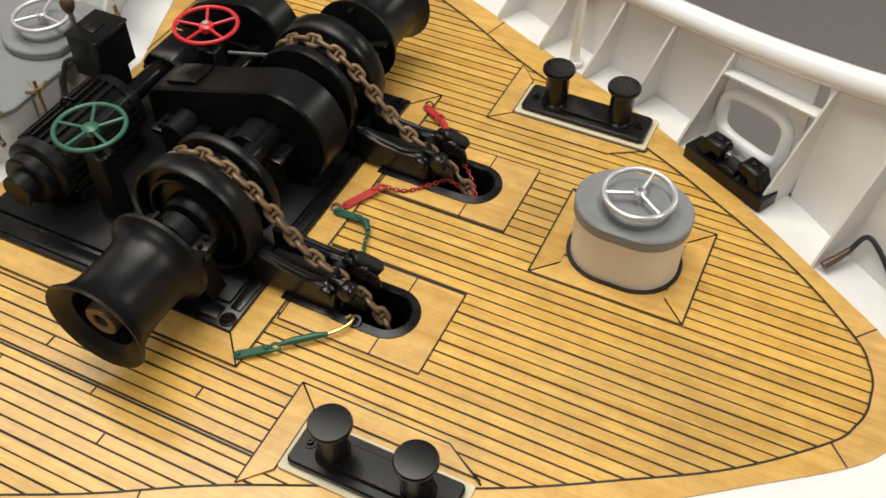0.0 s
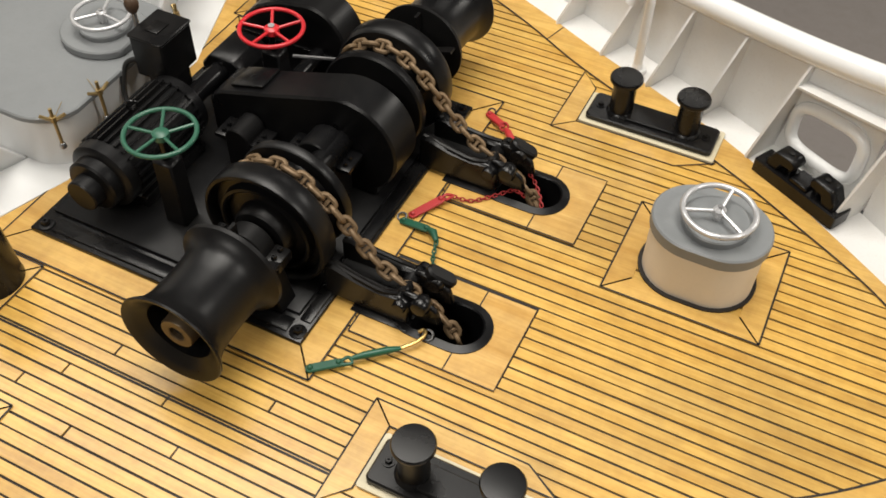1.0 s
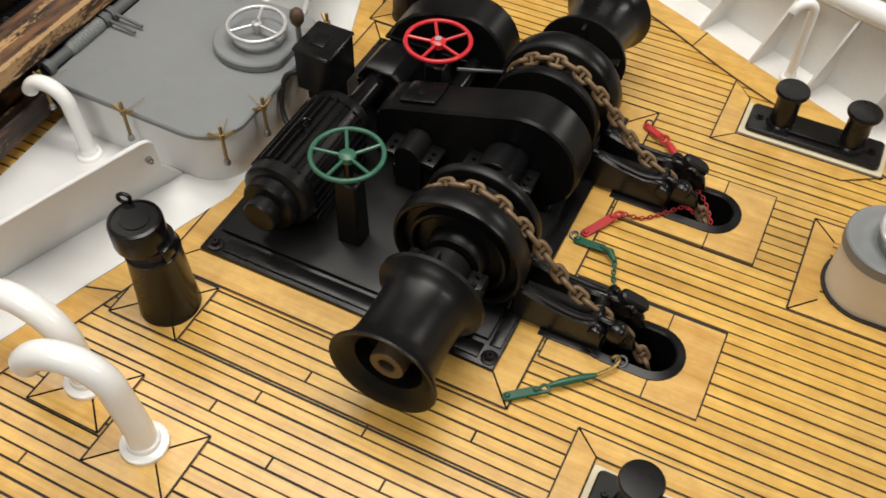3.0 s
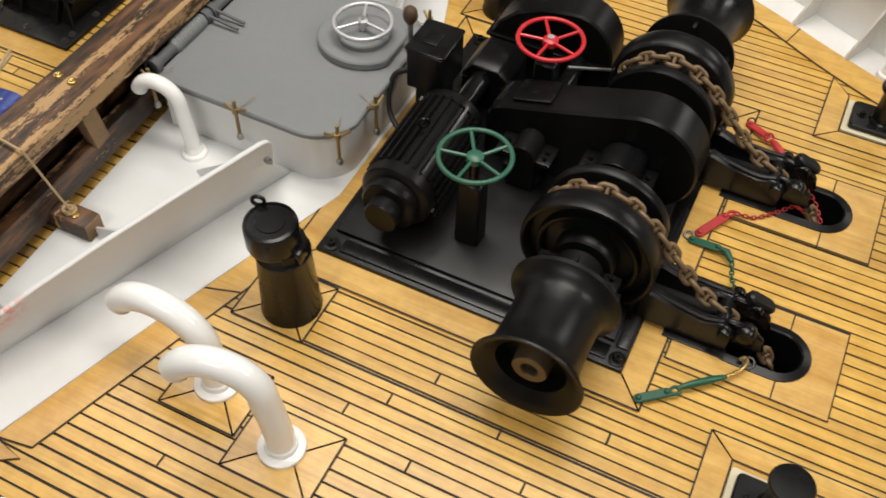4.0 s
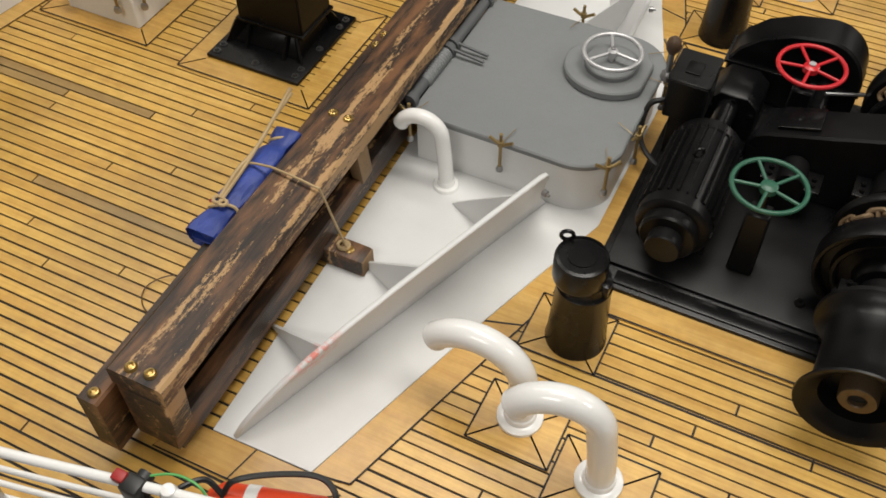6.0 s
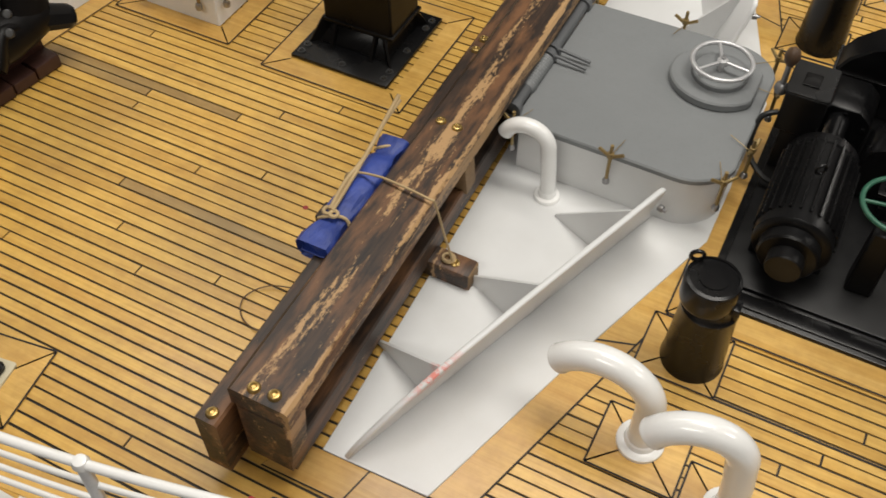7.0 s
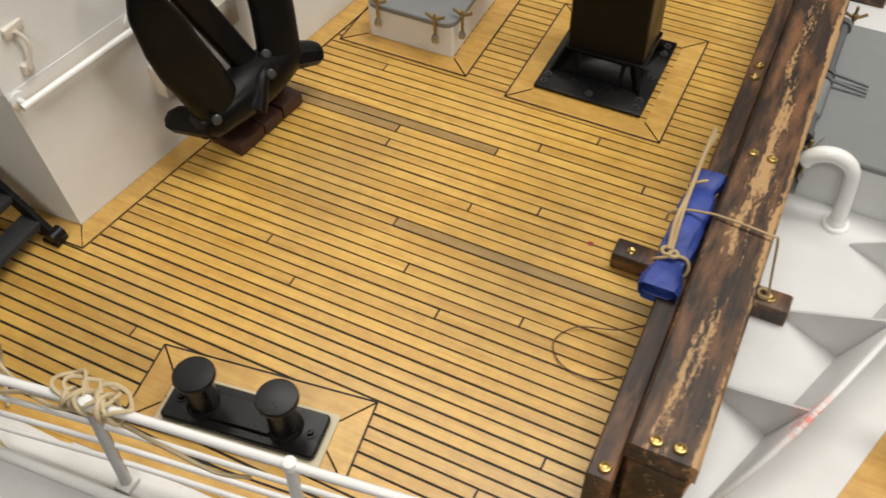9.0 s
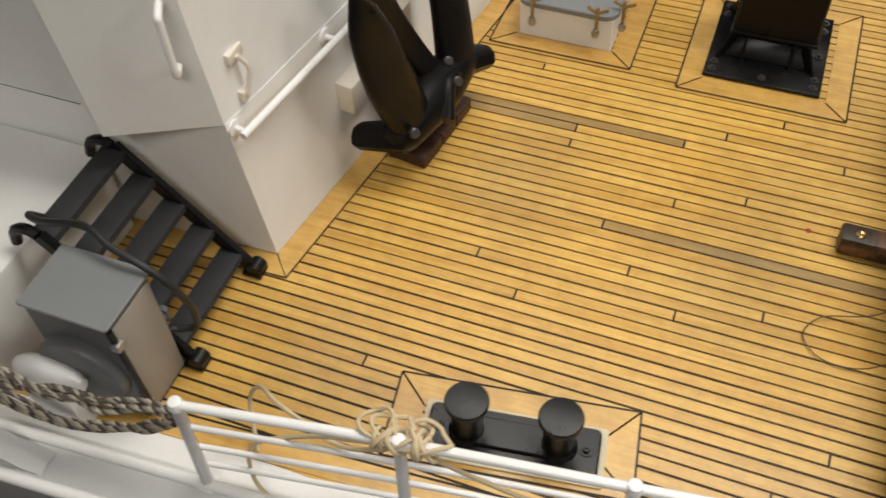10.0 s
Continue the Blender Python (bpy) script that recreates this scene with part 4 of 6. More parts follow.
part("turnbuckle", tube([(-0.2630, -0.0053, 0.005), (-0.2572, -0.0070, 0.0055), (-0.2511, -0.0143, 0.0055)], 0.0026, 10, taper=lambda t: 0.7 + 0.5 * math.sin(math.pi * t)), green_dark, lash3)
lay_chain(lash3, [(-0.2511, -0.0143, 0.0050), (-0.2464, -0.0294, 0.0040), (-0.2381, -0.0450, 0.0080), (-0.2330, -0.0595, 0.0200)], 0.0036, 0.0056, 0.0040, 0.0007, green_dark, stud=False, roll=20)
lash4 = thing("chain_lashing", (-0.2763, -0.1527, 0), "green painted turnbuckle with a brass hook lying beside the chain pipe", "chain lashing", "chain lashings")
eye_plate(lash4, (-0.2763, -0.1527, 0.0030), (-0.2608, -0.1409, 0.0045), 0.0066, 0.0026, green_dark)
part("shackle", tube(smooth_path([(-0.2608, -0.1409, 0.0050), (-0.2570, -0.1350, 0.0060), (-0.2530, -0.1370, 0.0045), (-0.2580, -0.1415, 0.0045)]), 0.0012, 8), green_dark, lash4)
part("turnbuckle", tube([(-0.2555, -0.1350, 0.005), (-0.2483, -0.1283, 0.0055), (-0.2360, -0.1180, 0.0060), (-0.2290, -0.1121, 0.0055)], 0.0022, 10, taper=lambda t: 0.65 + 0.6 * math.sin(math.pi * t)), green_dark, lash4)
part("hook", tube(smooth_path([(-0.2290, -0.1121, 0.0055), (-0.2223, -0.1037, 0.0060), (-0.2192, -0.0962, 0.0070), (-0.2215, -0.0930, 0.0075), (-0.2245, -0.0955, 0.0065)]), 0.0014, 8), brass, lash4, "bright brass hook")
part("eye", turned(ring((0, 0, 0), 0.0036, 0.0010, 18, 6), pose(-0.2180, -0.0935, 0.0045, 40, 0, 0)), bolt_dark, lash4)


# ---- bollards ----
def bollard(at, turn, label):
    b = thing("bollard", (0, 0, 0), label, "bollard", "double bollards")
    part("gasket", prism(rounded(-0.0585, 0.0585, -0.0205, 0.0205, 0.002, 3), 0.0006, 0.0026), cream, b, "cream coloured bedding plate")
    sole = part("sole_plate", prism(rounded(-0.0545, 0.0545, -0.0165, 0.0165, 0.004, 4), 0.0026, 0.0080, 0.0012), black, b)
    part("rib", prism(rounded(-0.022, 0.022, -0.0100, 0.0100, 0.001, 2), 0.0080, 0.0105, 0.0008), black, sole)
    for x in (-0.0285, 0.0285):
        part("post", lathe([(0.0125, 0.0076), (0.0118, 0.0092), (0.0100, 0.0110), (0.0098, 0.0350), (0.0104, 0.0380), (0.0128, 0.0398), (0.0138, 0.0412), (0.0138, 0.0432), (0.0130, 0.0445), (0, 0.0452)], (x, 0, 0), 36), black, b)
    for x, y in ((-0.0460, 0.0), (0.0460, 0.0)):
        part("bolt", merge(lathe([(0.0042, 0.008), (0.0042, 0.0088), (0, 0.0088)], (x, y, 0), 14), bolt(x, y, 0.0085, 0.0026, 0.0024)), black, b)
    b.matrix_basis = pose(*at, 0, 0, turn)
    return b


bollard((-0.1490, 0.1880, 0), 0, "black double bollard on a cream gasket by the white bulwark")
bollard((-0.1490, -0.1925, 0), 0, "black double bollard on a cream gasket in a mitred pine frame")
bollard((-0.9770, -0.4300, 0), 8.2, "black double bollard on a cream gasket beside the side railing")

# ---- oval ventilator with handwheel ----
VX, VY = -0.0695, 0.0500
vent = thing("ventilator", (VX, VY, 0), "oval cream ventilator trunk with a grey lid and silver handwheel", "ventilator")
part("bedding", prism(stadium(VX, VY, 0.0435, 0.0345, 18), 0.0006, 0.0022), caulk, vent)
part("trunk", prism(stadium(VX, VY, 0.0405, 0.0315, 20), 0.0008, 0.0440, 0), vent_cream, vent)
part("lid", prism(stadium(VX, VY, 0.0425, 0.0335, 20), 0.0435, 0.0545, 0.0012), grey, vent)
part("lid_boss", lathe([(0.0235, 0.054), (0.0235, 0.0590), (0.0225, 0.0600), (0, 0.0600)], (VX + 0.002, VY - 0.002, 0), 36), grey, vent)
part("spindle", tube([(VX + 0.002, VY - 0.002, 0.060), (VX + 0.002, VY - 0.002, 0.068)], 0.0025, 10), silver, vent)
handwheel(vent, (VX + 0.002, VY - 0.002, 0.0680), 0.0248, 0.0021, 3, silver, 1.45, 0.0045, steel, 0.0, "silver painted three-spoked handwheel")

# ---- rope guide in front of the bulwark opening ----
fl = thing("fairlead", (-0.018, 0.165, 0), "black roller fairlead bolted below the bulwark opening", "fairlead")
M = pose(-0.0205, 0.1655, 0, 0, 0, -29)
base = part("base_bar", turned(prism(rounded(-0.0410, 0.0410, -0.0100, 0.0100, 0.002, 3), 0.0, 0.0140, 0.0012), M), black, fl)
for x in (-0.0175, 0.0200):
    s = -1 if x < 0 else 1
    horn = [(x + s * 0.0150, 0.013), (x + s * 0.0140, 0.0200), (x + s * 0.0085, 0.0300), (x - s * 0.0070, 0.0310), (x - s * 0.0110, 0.0270), (x - s * 0.0100, 0.0220), (x + s * 0.0010, 0.0205), (x + s * 0.0040, 0.013)]
    part("horn", turned(slab_y(horn if s > 0 else horn[::-1], -0.0075, 0.0075, 0.0012), M), black_satin, fl)
    part("roller", turned(lathe([(0.0042, 0.0135), (0.0042, 0.0215), (0, 0.0215)], (x - s * 0.0050, 0, 0), 14), M), black, fl)
    part("pin", turned(lathe([(0.0021, 0.0308), (0.0021, 0.0318), (0, 0.0318)], (x - s * 0.0010, 0, 0), 12), M), bore_black, fl)
part("rope_groove", turned(slab_y([(-0.008, 0.013), (0.010, 0.013), (0.009, 0.018), (-0.007, 0.018)], -0.008, 0.008, 0.001), M), black, fl)


# ---- air pipes with crooked necks ----
def gooseneck(at, up, bend, arc, r, turn, label, flange=0.0155, lean=0.0):
    """A pipe that rises to the height up and then curls over through arc degrees."""
    x, y = at
    g = thing("air_pipe", (x, y, 0), label, "air pipe", "air pipes")
    d = Vector((math.cos(radians(turn)), math.sin(radians(turn)), 0))
    path = [Vector((x, y, 0.002)), Vector((x, y, up * 0.30)), Vector((x, y, up * 0.65)) + d * (lean * 0.4), Vector((x, y, up)) + d * lean]
    for i in range(1, 19):
        a = radians(arc) * i / 18
        path.append(Vector((x, y, up)) + d * (lean + bend * (1 - math.cos(a))) + Vector((0, 0, bend * math.sin(a))))
    p = part("neck", tube(path, r, 22), white_gloss, g)
    way = (path[-1] - path[-2]).normalized()
    mouth = lathe([(r * 1.02, -0.0022), (r * 1.05, -0.0008), (r * 1.02, 0.0006), (r * 0.86, 0.0008), (r * 0.84, -0.0020)], (0, 0, 0), 22)
    m = Matrix.Translation(path[-1]) @ way.to_track_quat("Z", "Y").to_matrix().to_4x4()
    part("lip", turned(mouth, m), white_gloss, p)
    part("mouth", turned(lathe([(r * 0.85, 0.0002), (0, 0.0002)], (0, 0, 0), 22), m), grey_dark, p)
    part("flange", lathe([(flange, 0.0008), (flange, 0.0035), (flange * 0.93, 0.0045), (r * 1.18, 0.0050), (r * 1.12, 0.0085), (r, 0.0095)], (x, y, 0), 32), white_gloss, g)
    return g


for s in (-1, 1):
    gooseneck((-0.5290, s * 0.2650), 0.0405, 0.0330, 146, 0.0093, 182 if s < 0 else 178, "thick white air pipe with a crooked neck on a flange")
    gooseneck((-0.4665, s * 0.2860), 0.0610, 0.0275, 152, 0.0093, 193 if s < 0 else 167, "taller thick white air pipe with a crooked neck on a flange", lean=0.0050)
gooseneck((-0.6650, -0.0975), 0.0510, 0.0175, 160, 0.0060, 184, "slim white air pipe standing on the white plate beside the hatch", 0.0105, 0.0030)
gooseneck((-0.1850, 0.2560), 0.0720, 0.0095, 165, 0.0042, 215, "thin white air pipe standing in the waterway by the bulwark", 0.0080)


# ---- black capped bits ----
def capped_post(x, y):
    c = thing("vent_post", (x, y, 0), "glossy black cylindrical ventilator post with a screw cap and lug", "vent post", "vent posts")
    body = part("body", lathe([(0.0216, 0.0006), (0.0216, 0.002), (0.0210, 0.0040), (0.0184, 0.0560), (0.0187, 0.0575), (0.0187, 0.0610), (0.0172, 0.0625), (0.0162, 0.0650), (0.0162, 0.0700), (0.0, 0.0700)], (x, y, 0), 44), black, c)
    x, y = x - 0.0035, y - 0.0035
    cap = part("cap", lathe([(0.0160, 0.069), (0.0172, 0.0705), (0.0178, 0.0730), (0.0178, 0.0885), (0.0171, 0.0905), (0.0150, 0.0912), (0.0148, 0.0904), (0.0095, 0.0904), (0.0093, 0.0912), (0.0, 0.0912)], (x, y, 0), 44), black, c)
    part("lug", turned(ring((0, 0, 0), 0.0040, 0.0014, 20, 8), pose(x - 0.0140, y + 0.0090, 0.0945, 90, 0, 20)), black, cap)
    part("hinge_ear", box(x + 0.014, x + 0.0215, y - 0.004, y + 0.006, 0.062, 0.073, 0.001), black, cap)


capped_post(-0.5195, -0.1880)
capped_post(-0.5195, 0.1880)

# ---- breakwater: two raked plates with gussets, meeting at the hatch ----
for s in (-1, 1):
    bwk = thing("breakwater", (-0.64, s * 0.22, 0), "white painted raked breakwater plate with triangular gussets", "breakwater", "breakwater plates")
    A, B = Vector((-0.6880, s * 0.3610, 0.0012)), Vector((-0.5860, s * 0.0800, 0.0012))
    d = (B - A).normalized()
    nrm = Vector((d.y, -d.x, 0)) * (-1 if s > 0 else 1)
    nrm = nrm if nrm.x > 0 else -nrm
    L = (B - A).length
    top = [(0.0, 0.0015), (0.004, 0.012), (0.012, 0.024), (0.03, 0.040), (0.055, 0.053), (0.085, 0.061), (0.13, 0.0665), (0.19, 0.070), (0.24, 0.0715), (L - 0.036, 0.0720), (L - 0.030, 0.0700), (L - 0.026, 0.0640)]
    outline = [(0.0, 0.0), (L, 0.0), (L - 0.020, 0.030)] + top[::-1]
    bm = bmesh.new()
    pa = [A + d * u + nrm * (v * 0.33) + Vector((0, 0, v)) for u, v in outline]
    va, vb = [bm.verts.new(p) for p in pa], [bm.verts.new(p - nrm * 0.0042) for p in pa]
    bm.faces.new(va)
    bm.faces.new(vb[::-1])
    for i in range(len(va)):
        j = (i + 1) % len(va)
        bm.faces.new((va[i], vb[i], vb[j], va[j]))
    bmesh.ops.recalc_face_normals(bm, faces=bm.faces)
    part("plate", soften(bm, 0.0009, 1), water_white, bwk)
    for u, back in ((0.068, 0.052), (0.152, 0.050), (0.242, 0.046)):
        h = float(np.interp(u, [p[0] for p in top], [p[1] for p in top])) - 0.006
        p0 = A + d * u - nrm * 0.004
        pts = [p0, p0 - nrm * back + d * 0.004, p0 - nrm * back + d * 0.004 + Vector((0, 0, 0.002)), p0 + nrm * (h * 0.33) + Vector((0, 0, h))]
        bm = bmesh.new()
        va, vb = [bm.verts.new(p + d * 0.0010) for p in pts], [bm.verts.new(p - d * 0.0010) for p in pts]
        bm.faces.new(va)
        bm.faces.new(vb[::-1])
        for i in range(4):
            j = (i + 1) % 4
            bm.faces.new((va[i], vb[i], vb[j], va[j]))
        part("gusset", bm, water_white, bwk)
    q = A + d * (L - 0.034) + nrm * (0.022 + 0.0005) + Vector((0, 0, 0.055))
    part("bolt", turned(lathe([(0.0026, 0), (0.0026, 0.0035), (0.0012, 0.0040), (0.0012, 0.006), (0, 0.006)], (0, 0, 0), 10), Matrix.Translation(q) @ nrm.to_track_quat("Z", "Y").to_matrix().to_4x4()), steel, bwk)

# ---- hatch ----
ht = thing("hatch", (-0.62, 0, 0), "white hatch with a grey cover, brass clips and silver handwheel", "hatch")


def hatch_plan(grow=0.0):
    g = grow
    pts = [(-0.700 - g, -0.078 - g), (-0.600, -0.079 - g)]
    for i in range(9):
        a = radians(-90 + 75 * i / 8)
        pts.append((-0.5760 + (0.034 + g) * math.cos(a), -0.0455 + (0.034 + g) * math.sin(a)))
    pts += [(x, -y) for x, y in pts[::-1]]
    return pts


part("coaming", prism(hatch_plan(), 0.0012, 0.0470), water_white, ht)
cover = part("cover", prism(hatch_plan(0.004), 0.0470, 0.0530, 0.0012), grey, ht)
boss = [(-0.5800 + 0.0370 * math.cos(radians(a)) * (0.90 if 60 < a < 120 else 1), 0.0285 + 0.0340 * math.sin(radians(a))) for a in range(0, 360, 10)]
boss = [(min(x, -0.5480), y) for x, y in boss]
part("raised_boss", prism(boss, 0.0530, 0.0605, 0.0012), grey, cover)
part("gear_boss", lathe([(0.0215, 0.0605), (0.0215, 0.0640), (0.0205, 0.0650), (0, 0.0650)], (-0.5790, 0.0300, 0), 36), grey, cover)
part("spindle", tube([(-0.5795, 0.0300, 0.064), (-0.5795, 0.0300, 0.073)], 0.0024, 10), silver, cover)
handwheel(ht, (-0.5795, 0.0300, 0.0735), 0.0230, 0.0019, 3, silver, 1.95, 0.0042, steel, 0.0, "silver painted three-spoked handwheel")
hinge = part("hinge_bar", tube([(-0.7080, -0.074, 0.0565), (-0.7080, 0.074, 0.0565)], 0.0050, 14), grey_dark, ht)
part("spring_sleeve", lathe([(0.0052, -0.050)] + [(0.0060 + 0.0009 * (i % 2), -0.048 + 0.0016 * i) for i in range(24)] + [(0.0052, -0.010)], (-0.7080, 0, 0.0565), 18, "y"), grey, hinge)
for y in (-0.0740, -0.0060, 0.0030, 0.0700):
    part("hinge_collar", lathe([(0.005, y - 0.003), (0.0072, y - 0.003), (0.0072, y + 0.003), (0.005, y + 0.003)], (-0.7080, 0, 0.0565), 16, "y"), grey_dark, hinge)
for y in (-0.0060, 0.0030):
    part("hinge_pin", tube([(-0.7080, y, 0.0600), (-0.6750, y - 0.001, 0.0565)], 0.0014, 8), grey_dark, hinge)


def clip(x, y, ang):
    """A swing bolt with a wing nut over the cover's edge."""
    e = Vector((math.cos(radians(ang)), math.sin(radians(ang)), 0))
    t = Vector((-e.y, e.x, 0))
    p = Vector((x, y, 0)) + e * 0.0085
    c = part("swing_bolt", tube([p + Vector((0, 0, 0.030)), p + Vector((0, 0, 0.066))], 0.0014, 8), old_brass, ht, "old brass swing bolt with a wing nut")
    part("wing_nut", merge(lathe([(0.0026, 0.0540), (0.0026, 0.0585), (0, 0.0590)], (p.x, p.y, 0), 8), tube([p + t * 0.0095 + Vector((0, 0, 0.0600)), p + t * 0.003 + Vector((0, 0, 0.0560)), p - t * 0.003 + Vector((0, 0, 0.0560)), p - t * 0.0095 + Vector((0, 0, 0.0600))], 0.0014, 6)), old_brass, c)
    part("bolt_foot", round_head(p.x, p.y, 0.0290, 0.0028, 0.0040), steel, c)
    part("scratch_wire", tube([p - e * 0.003 + Vector((0, 0, 0.0545)), p - e * 0.0200 + t * 0.004 + Vector((0, 0, 0.0560))], 0.0003, 5), old_brass, c)


for s in (-1, 1):
    clip(-0.6240, s * 0.0790, s * 90)
    clip(-0.5480, s * 0.0690, s * 55)
    clip(-0.5420, s * 0.0330, s * 12)
    clip(-0.7000, s * 0.0790, s * 100)
# ---- the long dark timber across the deck, with sleepers and brass screws ----
tb = thing("timber_balk", (-0.725, 0, 0), "dark stained timber balk rubbed pale along its top on deck", "timber balk")


def along_y(x0a, x1a, x0b, x1b, ya, yb, z0, z1, bev=0.0012, dz=0.0, n=14):
    """A bar from ya to yb whose edges shift from (x0a, x1a) to (x0b, x1b), a little uneven along its length."""
    bm = bmesh.new()
    prev = None
    for i in range(n + 1):
        k = i / n
        y = ya + (yb - ya) * k
        xa, xb = x0a + (x0b - x0a) * k, x1a + (x1b - x1a) * k
        w = 0.0007 * noise.noise(Vector((xa * 9, y * 31, z1 * 17)))
        q = bev
        pts = [(xa, z0), (xb, z0), (xb + w, z1 - q), (xb - q + w, z1 + w), (xa + q, z1 + w), (xa + w, z1 - q)]
        ring_ = [bm.verts.new((x, y, z + dz * k)) for x, z in pts]
        if prev:
            for a in range(6):
                b = (a + 1) % 6
                bm.faces.new((prev[a], prev[b], ring_[b], ring_[a]))
        else:
            bm.faces.new(ring_[::-1])
        prev = ring_
    bm.faces.new(prev)
    return bm


top = part("top_plank", along_y(-0.7420, -0.7020, -0.7550, -0.7150, -0.3890, 0.3900, 0.0740, 0.0900, 0.0022, -0.016), timber, tb)
part("lower_rail", along_y(-0.7210, -0.7080, -0.7340, -0.7210, -0.3890, 0.3900, 0.0180, 0.0360, 0.0012, -0.004), timber, tb)
part("back_plank", along_y(-0.7580, -0.7425, -0.7710, -0.7555, -0.4050, 0.3900, 0.0150, 0.0700, 0.0015, -0.006), timber, tb)
part("inner_board", along_y(-0.7420, -0.7360, -0.7550, -0.7490, -0.3800, 0.3900, 0.0180, 0.0740, 0.0008, -0.014), timber, tb)
# Dark board added to hide the lit planks and keep the slot dark.
part("slot_blind", along_y(-0.7440, -0.7085, -0.7570, -0.7215, -0.3850, 0.3900, 0.0125, 0.0182, 0.0008, 0.0), timber, tb)
part("end_block", prism([(-0.7400, -0.3895), (-0.7085, -0.3895), (-0.7085, -0.3700), (-0.7400, -0.3700)], 0.0180, 0.0745, 0.0018, [(-0.7400, -0.3895), (-0.7035, -0.3895), (-0.7035, -0.3700), (-0.7400, -0.3700)]), timber, tb)
for y in (-0.145, 0.10, 0.37):
    x = -0.7140 - 0.0163 * (y + 0.389) / 0.78
    part("spacer", turned(box(-0.004, 0.006, -0.0075, 0.0075, -0.022, 0.022, 0.0008), pose(x + 0.004, y, 0.054, 8, 0, 0)), timber_cut, tb, "pale wooden spacer")
for x, y, z in ((-0.7280, -0.3825, 0.0898), (-0.7150, -0.3815, 0.0898), (-0.7360, -0.1390, 0.0845), (-0.7228, -0.1400, 0.0845), (-0.7490, -0.3985, 0.0700), (-0.7570, -0.0230, 0.0672), (-0.7570, -0.0378, 0.0672), (-0.7420, 0.1000, 0.0795), (-0.7290, 0.0990, 0.0795)):
    bm = lathe([(0.0040, z - 0.001), (0.0040, z + 0.0010), (0.0031, z + 0.0022), (0.0022, z + 0.0024), (0.0012, z + 0.0012), (0, z + 0.0012)], (x, y, 0), 18)
    part("screw", bm, brass, tb, "domed brass screw")
for y in (-0.2000, 0.20):
    sl = thing("sleeper", (-0.74, y, 0), "short brown wooden sleeper with brass screws under the balk", "sleeper", "sleepers")
    part("block", box(-0.8060, -0.6790, y - 0.0085, y + 0.0085, 0.0012, 0.0180, 0.0018), timber, sl)
    part("end_grain", box(-0.6796, -0.6785, y - 0.0078, y + 0.0078, 0.0020, 0.0172, 0.0003), timber_cut, sl)
    for x in (-0.6930, -0.7930):
        part("screw", lathe([(0.0036, 0.0175), (0.0036, 0.0188), (0.0024, 0.0198), (0.0010, 0.0190), (0, 0.0190)], (x, y - 0.001, 0), 16), brass, sl)

# ---- rolled blue tarpaulin lashed beside the balk ----
tp = thing("tarpaulin", (-0.760, -0.22, 0), "rolled blue tarpaulin bundle tied with hemp cord on the balk", "tarpaulin")
P0, P1 = Vector((-0.7600, -0.2730, 0.0715)), Vector((-0.7575, -0.1660, 0.0755))
bm = bmesh.new()
prev = None
N = 26
for i in range(N + 1):
    k = i / N
    p = P0.lerp(P1, k)
    pinch = 1 - 0.22 * math.exp(-((k - 0.22) / 0.05) ** 2) - 0.30 * math.exp(-((k - 0.86) / 0.05) ** 2) - 0.12 * math.exp(-((k - 0.60) / 0.04) ** 2)
    spread = 1 + (0.12 if k < 0.1 else 0)
    r_ = []
    for j in range(20):
        a = 2 * math.pi * j / 20
        fold = 1 + 0.13 * noise.noise(Vector((3 * math.cos(a), 3 * math.sin(a), k * 4))) + 0.05 * math.sin(3 * a + 5 * k)
        x = 0.0112 * spread * math.copysign(abs(math.cos(a)) ** 0.5, math.cos(a))
        z = 0.0080 * math.copysign(abs(math.sin(a)) ** 0.5, math.sin(a))
        r_.append(bm.verts.new(p + Vector((x, 0, z)) * pinch * fold))
    if prev:
        for j in range(20):
            b = (j + 1) % 20
            bm.faces.new((prev[j], prev[b], r_[b], r_[j]))
    else:
        first = r_
    prev = r_
for loop, sgn in ((first, -1), (prev, 1)):
    c = sum((v.co for v in loop), Vector()) / 20
    inner = [bm.verts.new(c + (v.co - c) * 0.72 + Vector((0, -sgn * 0.006, 0))) for v in loop]
    tip = bm.verts.new(c + Vector((0.002, -sgn * 0.001, 0.001)))
    for j in range(20):
        b = (j + 1) % 20
        bm.faces.new((loop[j], loop[b], inner[b], inner[j]))
        bm.faces.new((inner[j], inner[b], tip))
part("roll", bm, blue_tarp, tp)
part("fold", prism(stadium(-0.7600, -0.2700, 0.0100, 0.0040, 8), 0.0700, 0.0715, 0.0004), blue_tarp, tp)
for yy, w in ((-0.2480, 0.0114), (-0.1755, 0.0094)):
    loop = [(-0.7590 + w * math.cos(a), yy + 0.003 * math.sin(2 * a), 0.0735 + 0.0085 * math.sin(a)) for a in [2 * math.pi * i / 22 for i in range(22)]]
    part("cord", tube(loop, 0.0012, 7, True), rope_mat, tp, "hemp cord")
part("knot", merge(ring((-0.7640, -0.2460, 0.0830), 0.0030, 0.0013, 16, 7), ring((-0.7590, -0.2470, 0.0830), 0.0026, 0.0013, 16, 7)), rope_mat, tp)
part("cord_end", tube(smooth_path([(-0.7630, -0.2450, 0.0835), (-0.7660, -0.2200, 0.0850), (-0.7650, -0.1960, 0.0870), (-0.7650, -0.1680, 0.0960), (-0.7640, -0.1480, 0.1050)]), 0.0016, 7), rope_mat, tp, "frayed hemp cord end")
